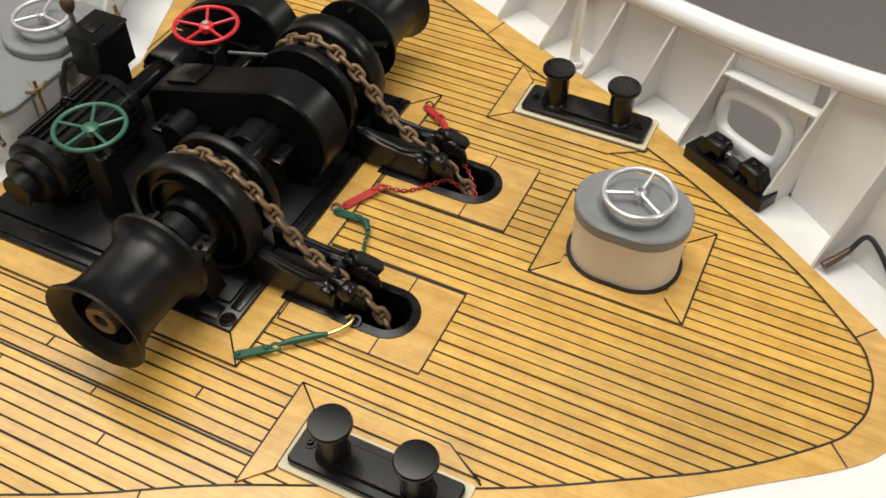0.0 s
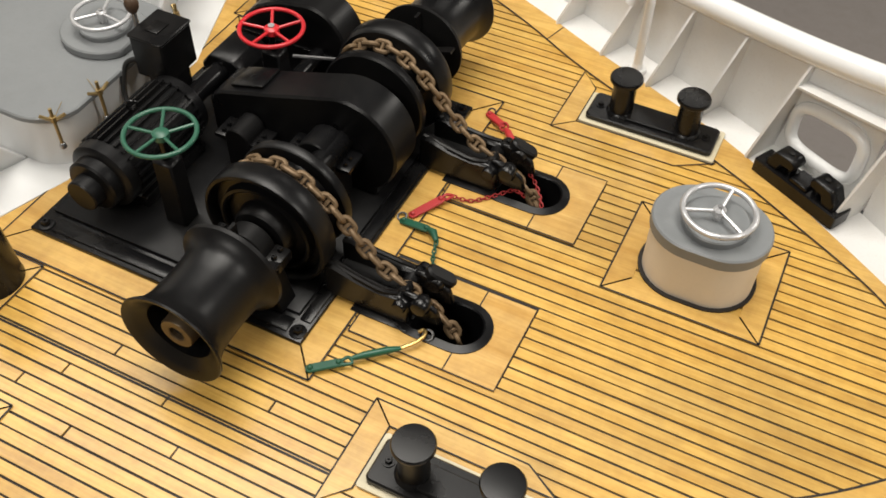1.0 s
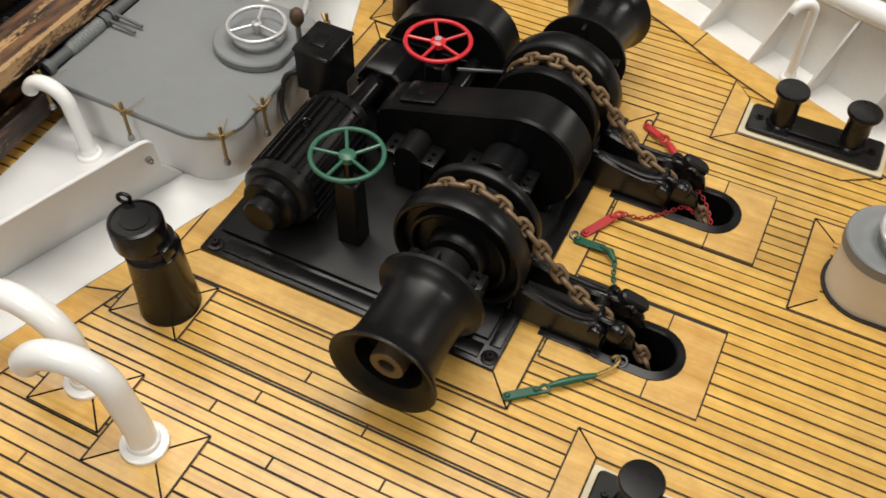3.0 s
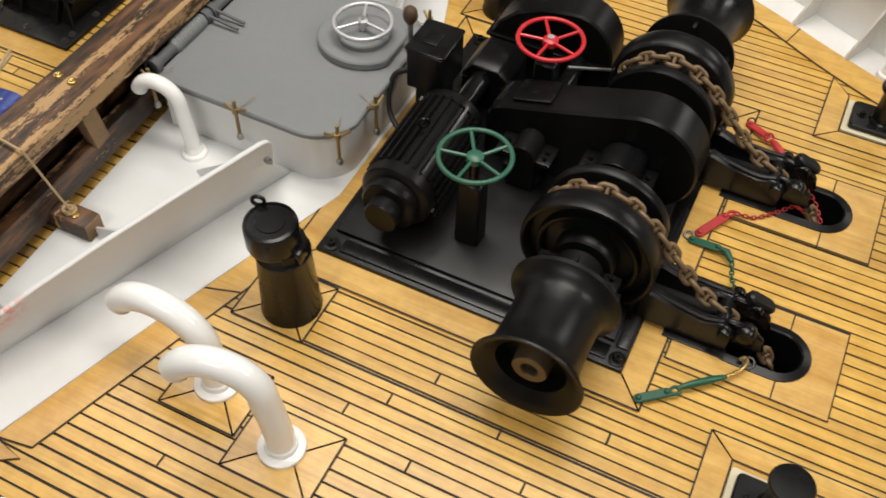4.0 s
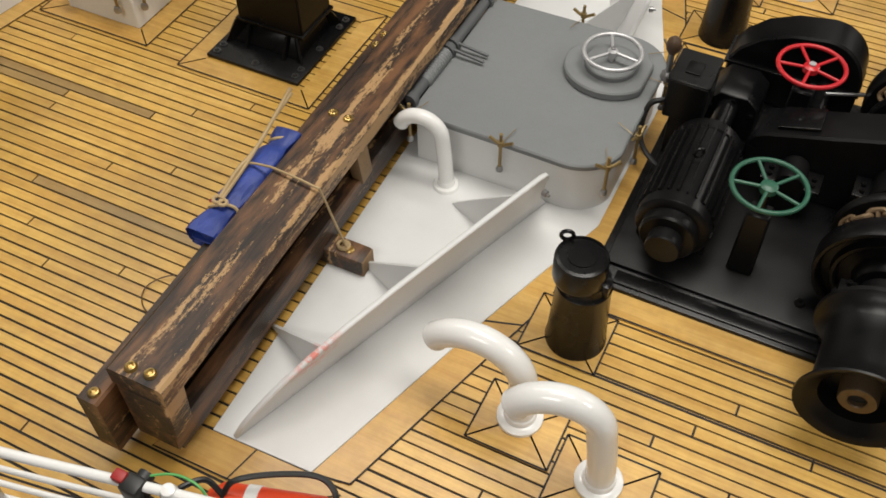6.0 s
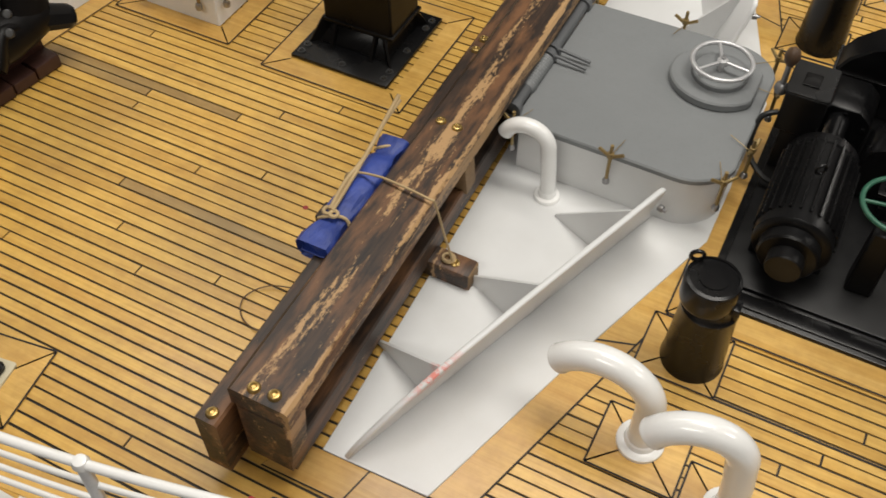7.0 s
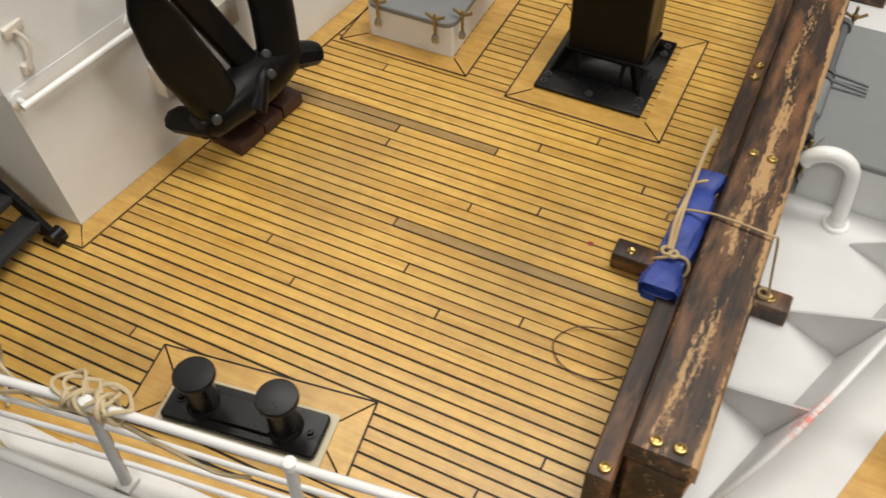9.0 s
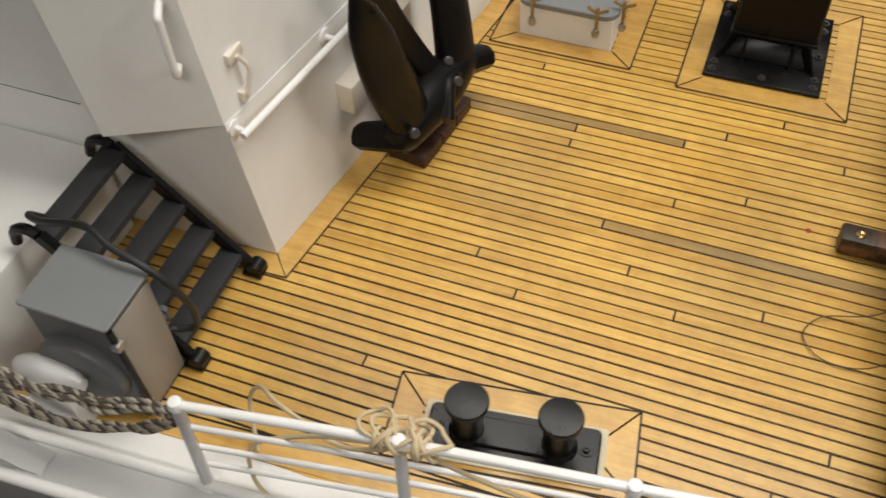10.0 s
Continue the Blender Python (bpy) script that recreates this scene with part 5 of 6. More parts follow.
part("cord_end", tube(smooth_path([(-0.7610, -0.2450, 0.0835), (-0.7640, -0.2100, 0.0850), (-0.7650, -0.1700, 0.0945), (-0.7620, -0.1500, 0.1030)]), 0.0013, 7), rope_mat, tp)
ld = thing("lashing_cord", (-0.72, -0.206, 0), "thin hemp cord tying the tarpaulin over the balk to a sleeper", "cord")
part("strand", tube(smooth_path([(-0.7740, -0.2100, 0.0700), (-0.7715, -0.2090, 0.0795), (-0.7610, -0.2080, 0.0845), (-0.7440, -0.2090, 0.0890)], 4)[:-1] + smooth_path([(-0.7440, -0.2090, 0.0890), (-0.7240, -0.2110, 0.0902), (-0.7060, -0.2130, 0.0902), (-0.7025, -0.2128, 0.0880), (-0.6985, -0.2070, 0.0520), (-0.6950, -0.2015, 0.0210)], 3), 0.0009, 7), rope_mat, ld)
part("hitch", merge(ring((-0.6985, -0.2000, 0.0195), 0.0042, 0.0011, 18, 7), ring((-0.6990, -0.2010, 0.0215), 0.0034, 0.0010, 18, 7)), rope_mat, ld)
wr = thing("loose_wire", (-0.78, -0.28, 0), "thin brown wire loop lying loose on the planks", "wire")
part("loop", tube(smooth_path([(-0.7600, -0.2520, 0.014), (-0.7790, -0.2615, 0.006), (-0.8070, -0.2695, 0.003), (-0.8180, -0.2850, 0.002), (-0.8120, -0.2985, 0.002), (-0.7980, -0.3050, 0.002), (-0.7780, -0.3040, 0.004), (-0.7600, -0.2980, 0.014)]), 0.0005, 6), wire_brown, wr)

# ---- mast foot ----
mast = thing("mast", (-0.885, 0.01, 0), "black square mast on a bolted plate in a pine frame", "mast")
mp = part("foot_plate", box(-0.9330, -0.8365, -0.0455, 0.0605, 0.0008, 0.0042, 0.0006), black, mast)
for x, y in [(-0.9265, v) for v in (-0.038, -0.028, 0.040, 0.052)] + [(-0.8430, v) for v in (-0.038, -0.028, 0.040, 0.052)] + [(-0.8850, -0.038), (-0.8430, 0.004)]:
    part("bolt", merge(lathe([(0.0036, 0.0042), (0.0034, 0.0052), (0, 0.0052)], (x, y, 0), 12), bolt(x, y, 0.005, 0.0022, 0.0022)), bolt_dark, mp)
sk = [(-0.9210, -0.0180), (-0.8520, -0.0180), (-0.8520, 0.0420), (-0.9210, 0.0420)]
sk2 = [(-0.9140, -0.0060), (-0.8560, -0.0060), (-0.8560, 0.0360), (-0.9140, 0.0360)]
part("skirt", prism(sk, 0.0042, 0.0240, 0.001, sk2), black_dull, mast)
part("column", prism([(-0.9170, -0.0115), (-0.8490, -0.0115), (-0.8490, 0.0380), (-0.9170, 0.0380)], 0.0240, 0.5200, 0.0015), black_dull, mast)
for x in (-0.905, -0.865):
    part("gusset", turned(slab_y([(0, 0), (0.018, 0), (0.002, 0.030)], -0.0012, 0.0012), pose(x, -0.0060, 0.0042, 0, 0, -90)), black_dull, mast)
for x, y, ang in ((-0.918, -0.014, 225), (-0.854, -0.014, 315), (-0.854, 0.038, 45), (-0.918, 0.038, 135)):
    part("gusset", turned(slab_y([(-0.006, 0), (0.013, 0), (0.001, 0.0215), (-0.006, 0.0215)], -0.0011, 0.0011), pose(x, y, 0.0040, 0, 0, ang)), black_dull, mast)
part("collar", box(-0.9190, -0.8470, -0.0135, 0.0400, 0.0240, 0.0275, 0.0008), black_dull, mast)

# ---- white box hatch with a clamped grey lid ----
bx = thing("deck_box", (-1.055, 0.01, 0), "small white deck box with a grey clamped lid", "deck box")
part("trunk", prism(rounded(-1.0980, -1.0140, -0.0400, 0.0600, 0.002, 3), 0.0008, 0.0330, 0.0005), house_white, bx)
lid = part("lid", prism(rounded(-1.1005, -1.0115, -0.0430, 0.0630, 0.012, 6), 0.0330, 0.0390, 0.001), grey, bx)
part("lid_ring", ring((-1.056, 0.010, 0.0395), 0.026, 0.0022, 36, 8), grey, lid)
for x in (-1.085, -1.0280, -1.0085):
    y = -0.0450 if x < -1.01 else -0.030
    p = Vector((x, y, 0))
    c = part("swing_bolt", tube([p + Vector((0, 0, 0.022)), p + Vector((0, 0, 0.048))], 0.0015, 8), old_brass, bx, "old brass swing bolt")
    part("wing_nut", tube([p + Vector((-0.009, 0, 0.0470)), p + Vector((0, 0, 0.0420)), p + Vector((0.009, 0, 0.0470))], 0.0016, 6), old_brass, c)
    part("bolt_foot", lathe([(0, 0.0185), (0.0030, 0.0195), (0.0036, 0.0225), (0.0024, 0.0255), (0, 0.0260)], (x, y - 0.001, 0), 14), steel, c)

# ---- deckhouse ----
hs = thing("deckhouse", (-1.3, 0, 0), "pale grey-white deckhouse front with a hand rail", "deckhouse", kind="structure")
C = (hx(-0.341), -0.341)
front = [(C[0], C[1]), (hx(0.42), 0.42), (-1.62, 0.42), (-1.62, -0.352), (-1.40, -0.349)]
RAKE = Vector((-0.0110, -0.0035))
part("wall", prism(front, 0.0012, 0.1300, 0.0, [(x + RAKE.x, y + (RAKE.y if y < 0 else 0)) for x, y in front]), house_white, hs)
upper = [(C[0] - 0.0005, C[1]), (hx(0.42), 0.42), (-1.62, 0.42), (-1.62, -0.3544), (-1.2871, -0.3534), (-1.2570, -0.3751)]
upper = [(x + RAKE.x, y + (RAKE.y if y < 0 else 0)) for x, y in upper]
part("upper_wall", prism(upper, 0.1300, 0.55, 0.0, [(x + 3.2 * RAKE.x, y) for x, y in upper]), house_white, hs)
part("seam", box(-1.6100, -1.3000, -0.3572, -0.3560, 0.1296, 0.1301), caulk, hs)
nx = Vector((1, -0.152, 0)).normalized()
hr = part("hand_rail", tube([Vector((hx(y) - 0.0105, y, 0.1230)) + nx * 0.0105 for y in (-0.3420, -0.2, -0.020)], 0.0028, 12), white_gloss, hs, "white hand rail")
for y in (-0.338, -0.235, -0.130, -0.026):
    part("rail_bracket", merge(tube([Vector((hx(y) - 0.0105, y, 0.1230)) - nx * 0.001, Vector((hx(y) - 0.0105, y, 0.1230)) + nx * 0.0105], 0.0022, 8), turned(lathe([(0.0062, 0), (0.0062, 0.0025), (0, 0.003)], (0, 0, 0), 16), Matrix.Translation(Vector((hx(y) - 0.0105, y, 0.1230)) - nx * 0.0005) @ nx.to_track_quat("Z", "Y").to_matrix().to_4x4())), white_gloss, hr)
hk = [Vector((hx(-0.319) - 0.0145, -0.319, 0.168)), Vector((hx(-0.322) - 0.0120, -0.322, 0.140))]
part("door_clip", merge(turned(box(-0.002, 0.003, -0.008, 0.008, -0.004, 0.004, 0.0008), Matrix.Translation(hk[0])), tube(smooth_path([hk[0] + nx * 0.004, hk[0].lerp(hk[1], 0.4) + nx * 0.008 + Vector((0, 0.004, 0)), hk[1] + nx * 0.005]), 0.0017, 8), turned(box(-0.002, 0.004, -0.004, 0.004, -0.005, 0.003, 0.0008), Matrix.Translation(hk[1]))), vent_cream, hs, "small cream painted door clip")
sd = Vector((-0.087, -0.043, 0)).normalized()
so = Vector((sd.y, -sd.x, 0))
so = so if so.y < 0 else -so
g0 = Vector((-1.2140, -0.3520, 0)) + so * 0.001
part("grab_handle", tube(smooth_path([g0 + Vector((0, 0, 0.181)), g0 + so * 0.010 + Vector((0, 0, 0.183)), g0 + so * 0.011 + Vector((0, 0, 0.203)), g0 + so * 0.011 + Vector((0, 0, 0.220)), g0 + so * 0.010 + Vector((0, 0, 0.224)), g0 + Vector((0, 0, 0.226))], 6), 0.0026, 10), white_gloss, hs, "white grab handle")
for y, z in ((-0.222, 0.070), (-0.163, 0.088)):
    part("bracket_plate", turned(box(-0.004, 0.014, -0.015, 0.015, -0.014, 0.012, 0.0010), pose(hx(y) - 0.0850 * z, y, z, 0, 0, -8.6)), vent_cream, hs, "cream painted bracket")

# raised side deck aft of the ladder
sdk = thing("side_deck", (-1.45, -0.43, 0), "white painted raised side deck behind the ladder", "side deck", kind="structure")
part("platform", box(-1.62, -1.3050, -0.5480, -0.3505, 0.0, 0.0800, 0.002), white, sdk)
part("wing_wall", box(-1.62, -1.3350, -0.5420, -0.5200, 0.0800, 0.1900, 0.003), house_white, sdk)

# ---- side ladder ----
ld2 = thing("ladder", (-1.25, -0.40, 0), "dark grey steel ladder with flat treads up to the side deck", "ladder")
for y in (-0.4440, -0.3610):
    a, b = Vector((-1.1960, y, 0.003)), Vector((-1.2830, y, 0.1010))
    d = (b - a).normalized()
    n = Vector((d.z, 0, -d.x))
    rim = [a + n * 0.0052, b + n * 0.0052, b - n * 0.0052, a - n * 0.0052]
    s_ = part("stringer", slab_y([(p.x, p.z) for p in rim], y - 0.0022, y + 0.0022, 0.0006), black_satin, ld2)
    part("flange", tube([a + n * 0.0048, b + n * 0.0048], 0.0030, 8), black_satin, s_)
    part("foot", merge(box(-1.2030, -1.1880, y - 0.0065, y + 0.0065, 0.0008, 0.0050, 0.0012), lathe([(0, y - 0.0060), (0.0058, y - 0.0055), (0.0058, y + 0.0055), (0, y + 0.0060)], (-1.1935, 0, 0.0072), 16, "y")), black_satin, s_)
    part("head_hook", tube(smooth_path([b, b + Vector((-0.008, 0, 0.003)), b + Vector((-0.018, 0, -0.002)), b + Vector((-0.022, 0, -0.014))]), 0.0038, 8), black_satin, s_)
for i in range(5):
    x, z = -1.2105 - 0.0177 * i, 0.0195 + 0.0200 * i
    tread = part("tread", box(x - 0.0090, x + 0.0090, -0.4420, -0.3630, z - 0.0010, z + 0.0012, 0.0005), tread_grey, ld2)
    part("nosing", box(x + 0.0072, x + 0.0090, -0.4420, -0.3630, z - 0.0045, z - 0.0008, 0.0004), tread_grey, tread)

# ---- grey ventilator box with a black cable, fender beside it ----
gx = thing("fan_box", (-1.232, -0.468, 0), "grey sheet-metal fan housing with a round casing on the deck", "fan box")
fb = part("casing", prism(rounded(-1.2620, -1.2030, -0.4910, -0.4470, 0.002, 2), 0.0008, 0.1000, 0.001), grey_dark, gx)
part("top_plate", prism(rounded(-1.2640, -1.2010, -0.4930, -0.4450, 0.002, 2), 0.1000, 0.1025, 0.0006), grey, fb)
# This side's shade is painted in with the darker beige.
part("side_plate", box(-1.2030, -1.2015, -0.4880, -0.4500, 0.006, 0.0960, 0.0004), fan_shaded_beige, fb)
part("drum", lathe([(0.0300, -0.4905), (0.0300, -0.4960), (0.0285, -0.4985), (0.0180, -0.4990), (0, -0.4990)], (-1.2340, 0, 0.0480), 36, "y"), grey_dark, gx)
part("conduit", tube([(-1.2020, -0.4900, 0.098), (-1.2000, -0.4900, 0.050), (-1.1990, -0.4890, 0.006)], 0.0022, 8), black_satin, gx)
for z in (0.085, 0.02):
    part("saddle", box(-1.2035, -1.1975, -0.4935, -0.4865, z - 0.003, z + 0.003, 0.0006), steel, gx)
part("cable", tube(smooth_path([(-1.2960, -0.4200, 0.085), (-1.2908, -0.4369, 0.110), (-1.2751, -0.4420, 0.115), (-1.2453, -0.4400, 0.120), (-1.2225, -0.4460, 0.115), (-1.2003, -0.4480, 0.108), (-1.1870, -0.4460, 0.090), (-1.1827, -0.4423, 0.065), (-1.1870, -0.4413, 0.045), (-1.1984, -0.4436, 0.040), (-1.2040, -0.4460, 0.040)]), 0.0025, 10), wire_black, gx, "thick black cable")
part("valve", merge(lathe([(0.006, -0.4470), (0.006, -0.4400), (0.003, -0.4390), (0.003, -0.4340), (0, -0.4340)], (-1.2160, 0, 0.042), 14, "y"), box(-1.2220, -1.2100, -0.4400, -0.4365, 0.036, 0.048, 0.001)), grey_dark, gx)
fd = thing("fender", (-1.235, -0.505, 0), "smooth white oval fender lying in the waterway", "fender")
part("body", tube([(-1.2790 + 0.050 * k / 12, -0.5040 - 0.001 * k / 12, 0.0470) for k in range(13)], 0.0115, 18, taper=lambda t: max(0.12, math.sin(math.pi * (0.04 + 0.92 * t)) ** 0.45)), white_gloss, fd)
part("cradle", box(-1.2720, -1.2380, -0.5140, -0.4990, -0.0005, 0.0355, 0.001), white, fd)

# ---- anchor stowed on a wooden chock against the deckhouse ----
def fluke(line, thick0, side_vec, n=16):
    """A blade along the line of (point, half width), thick at its root and thin at its tip."""
    pts = smooth_path([p for p, _ in line], n // (len(line) - 1) + 2)
    ks = [i / (len(line) - 1) for i in range(len(line))]
    bm = bmesh.new()
    prev = None
    m = len(pts)
    for i, p in enumerate(pts):
        k = i / (m - 1)
        width = float(np.interp(k, ks, [w for _, w in line]))
        thick = thick0 * (1 - 0.72 * k)
        d = (pts[min(i + 1, m - 1)] - pts[max(i - 1, 0)]).normalized()
        s = (Vector(side_vec) - d * d.dot(Vector(side_vec))).normalized()
        u = s.cross(d)
        r_ = []
        for j in range(18):
            a = 2 * math.pi * j / 18
            c, q = math.cos(a), math.sin(a)
            r_.append(bm.verts.new(p + s * width * math.copysign(abs(c) ** 0.8, c) + u * thick * math.copysign(abs(q) ** 0.8, q)))
        if prev:
            for j in range(18):
                b = (j + 1) % 18
                bm.faces.new((prev[j], prev[b], r_[b], r_[j]))
        else:
            bm.faces.new(r_[::-1])
        prev = r_
    bm.faces.new(prev)
    return bm


CH = pose(-1.1265, -0.1840, 0, 0, 0, -8)
ck = thing("anchor_chock", (-1.1265, -0.184, 0), "dark red-brown wooden chock under the stowed anchor", "chock")
for y0, y1, h in ((-0.0400, -0.0105, 0.0130), (-0.0095, 0.0130, 0.0122), (0.0140, 0.0390, 0.0138)):
    part("block", turned(box(-0.0170, 0.0165, y0, y1, 0.0008, h, 0.0016), CH), chock_red, ck)
part("back_rest", turned(box(-0.0165, -0.0010, -0.0380, 0.0385, 0.0120, 0.0320, 0.0016), CH), chock_red, ck)
an = thing("anchor", (-1.12, -0.19, 0), "black painted stockless anchor standing against the deckhouse", "anchor")
bm = lathe([(0, -0.062), (0.0100, -0.060), (0.0155, -0.050), (0.0180, -0.030), (0.0205, -0.010), (0.0205, 0.010), (0.0180, 0.030), (0.0150, 0.048), (0.0090, 0.056), (0, 0.058)], (0, 0, 0), 28, "y")
part("crown", turned(bm, pose(-1.1210, -0.1910, 0.0490, 1, 0, -8)), black_dull, an)
for root, tip in (((-1.1210, -0.2390, 0.0480), (-1.1640, -0.2420, 0.0380)), ((-1.1150, -0.1500, 0.0500), (-1.0990, -0.1230, 0.0400))):
    root, tip = Vector(root), Vector(tip)
    part("stub_arm", tube([root.lerp(tip, k / 10) for k in range(11)], 0.0130, 8, taper=lambda t: 1.15 - 0.25 * t if t < 0.95 else 0.74, flat=0.80), black_dull, an)
part("saddle", fluke([((-1.1060, -0.2100, 0.0420), 0.0100), ((-1.1100, -0.1860, 0.0560), 0.0120), ((-1.1060, -0.1640, 0.0420), 0.0100)], 0.0100, (0.3, 0, 1)), black_dull, an)


across = (0.152, 1, 0)
part("fluke", fluke([((-1.1240, -0.2260, 0.0480), 0.0200), ((-1.1280, -0.2360, 0.0830), 0.0215), ((-1.1310, -0.2460, 0.1100), 0.0220), ((-1.1340, -0.2520, 0.1350), 0.0212), ((-1.1370, -0.2600, 0.1650), 0.0155), ((-1.1390, -0.2640, 0.1870), 0.0030)], 0.0125, across), black_dull, an)
part("fluke", fluke([((-1.1130, -0.1580, 0.0480), 0.0200), ((-1.1180, -0.1500, 0.0750), 0.0205), ((-1.1230, -0.1440, 0.1000), 0.0210), ((-1.1280, -0.1420, 0.1300), 0.0210), ((-1.1330, -0.1430, 0.1600), 0.0160), ((-1.1370, -0.1450, 0.1850), 0.0030)], 0.0125, across), black_dull, an)
part("shank", fluke([((-1.1230, -0.1800, 0.0520), 0.0110), ((-1.1400, -0.1910, 0.0940), 0.0120), ((-1.1480, -0.2090, 0.1400), 0.0125), ((-1.1520, -0.2330, 0.2100), 0.0120)], 0.0100, across), black_dull, an)
# Paler discs added where the anchor's worn edges catch a highlight.
for x, y, z in ((-1.1130, -0.2460, 0.0600), (-1.1010, -0.1870, 0.0640), (-1.1130, -0.1740, 0.0700)):
    part("boss", turned(lathe([(0.0040, -0.003), (0.0040, 0.0005), (0.0028, 0.0016), (0, 0.0018)], (0, 0, 0), 18), pose(x, y, z, 35, 50, 0)), bolt_dark, an, "small raised disc standing for a highlight on a worn edge")

# ---- railing on the starboard side ----
rl = thing("railing", (-0.9, -0.48, 0), "white tubular railing with grey stanchions along the deck edge", "railing")
LINE = [(-1.1440, -0.5160), (-1.0200, -0.4960), (-0.8980, -0.4795), (-0.7815, -0.4625), (-0.6600, -0.4370), (-0.5400, -0.4120), (-0.4200, -0.3880)]
for z, r in ((0.0920, 0.0030), (0.0680, 0.0019), (0.0450, 0.0019), (0.0230, 0.0019)):
    part("rail", tube(smooth_path([(x, y, z) for x, y in LINE], 6), r, 12), white_gloss, rl)
for x, y in LINE:
    st = part("stanchion", tube([(x, y - 0.004, 0.0), (x, y, 0.0920)], 0.0037, 10), silver, rl, "grey metal stanchion")
    part("ball", lathe([(0, 0.0870), (0.0038, 0.0882), (0.0051, 0.0920), (0.0038, 0.0958), (0, 0.0970)], (x, y, 0), 20), white_gloss, st)
    part("foot", box(x - 0.006, x + 0.006, y - 0.010, y + 0.002, -0.0005, 0.0040, 0.0008), white, st)
gw = thing("gunwale", (-1.0, -0.53, 0), "white rounded gunwale strip along the deck edge", "gunwale", kind="structure")
edge = [(x, -y - 0.002, 0.004) for x, y, _ in foot_f if x < -0.25]
part("strip", tube(edge, 0.0040, 10), house_white, gw)
cap_in = [(x, y + 0.004, 0) for x, y, _ in foot_f if x < -0.25]
cap_out = [(x, y + 0.031, 0) for x, y, _ in foot_f if x < -0.25]
band("cap", -1, cap_in, cap_out, -0.012, 0.0035, gunwale_grey, "", "", "", gw)
part("rubbing_edge", tube([(x, -y - 0.031, 0.0010) for x, y, _ in foot_f if x < -0.25], 0.0045, 10), white_gloss, gw)
bm = bmesh.new()
cols = []
for i in range(30):
    k = i / 29
    x = -1.245 - 0.375 * k
    y = -float(np.interp(-x, [-p[0] for p in foot_f], [p[1] for p in foot_f])) - 0.006
    h = 0.0036 + 0.128 * (1 - math.exp(-(4.2 * k) ** 2))
    cols.append([bm.verts.new(p) for p in ((x, y, 0.0), (x, y - 0.004, h), (x, y - 0.012, h + 0.003), (x, y - 0.020, h), (x, y - 0.020, -0.03))])
for a, b in zip(cols, cols[1:]):
    for j in range(4):
        bm.faces.new((a[j], a[j + 1], b[j + 1], b[j]))
part("after_bulwark", bm, gunwale_grey, gw)

# ropes on the railing
hw = thing("mooring_rope", (-1.23, -0.515, 0), "twisted grey mooring ropes slung from the railing post", "rope")


def twisted(path, r, lay, materials, parent, strands=3, name="strand"):
    pts = smooth_path(path, 16)
    L = 0.0
    lines = [[] for _ in range(strands)]
    for i, p in enumerate(pts):
        d = (pts[min(i + 1, len(pts) - 1)] - pts[max(i - 1, 0)]).normalized()
        u = d.orthogonal().normalized() if abs(d.z) > 0.95 else d.cross(Vector((0, 0, 1))).normalized()
        v = d.cross(u)
        if i:
            L += (p - pts[i - 1]).length
        for s in range(strands):
            a = 2 * math.pi * (L / lay + s / strands)
            lines[s].append(p + (u * math.cos(a) + v * math.sin(a)) * r * 0.55)
    for i, q in enumerate(lines):
        part(name, tube(q, r * 0.62, 6), materials[i % len(materials)], parent)


rngr = random.Random(11)
for k in range(9):
    low = k >= 5
    drop = (0.0015 * k if not low else 0.022 + 0.003 * (k - 5))
    pts = []
    for x, y, z in ((-1.1470, -0.5165, 0.0850), (-1.1680, -0.5190, 0.0800), (-1.1950, -0.5220, 0.0770), (-1.2250, -0.5260, 0.0780), (-1.2600, -0.5300, 0.0850), (-1.3100, -0.5350, 0.1020)):
        slack = math.sin(math.pi * min(1.0, (-1.1470 - x) / 0.15))
        pts.append((x, y + rngr.uniform(-0.0040, 0.0040), z - drop * (0.45 + 0.55 * slack) - (0.010 * slack if low else 0.0) + rngr.uniform(-0.0022, 0.0022)))
    twisted(pts, rngr.uniform(0.0015, 0.0021), rngr.uniform(0.0085, 0.0120), (rope_pale, rope_dark, rope_grey) if k % 3 else (rope_grey, rope_dark, rope_dark), hw)
kn = thing("heaving_line", (-1.02, -0.496, 0), "pale hemp line knotted round the railing with loose turns", "rope")
rngk = random.Random(3)
for i in range(8):
    c = Vector((-1.0330 + 0.0040 * i, -0.4965 + 0.0005 * i, 0.0915))
    R, lean = rngk.uniform(0.0045, 0.0082), rngk.uniform(-0.006, 0.006)
    loop = [c + Vector((lean * math.sin(a + i) + rngk.uniform(-0.0005, 0.0005), R * math.cos(a), R * math.sin(a))) for a in [2 * math.pi * j / 14 for j in range(14)]]
    part("turn", tube(loop, 0.0014, 6, True), rope_cream, kn)
for i in range(4):
    c = Vector((-1.0350 + 0.010 * i, -0.4930, 0.0950))
    loop = [c + Vector((rngk.uniform(0.008, 0.013) * math.cos(a), 0.009 * math.sin(a) + 0.003, 0.004 * math.sin(2 * a + i) + rngk.uniform(-0.001, 0.001))) for a in [2 * math.pi * j / 9 for j in range(9)]]
    part("bight", tube(smooth_path(loop + loop[:1]), 0.0013, 6), rope_cream, kn)
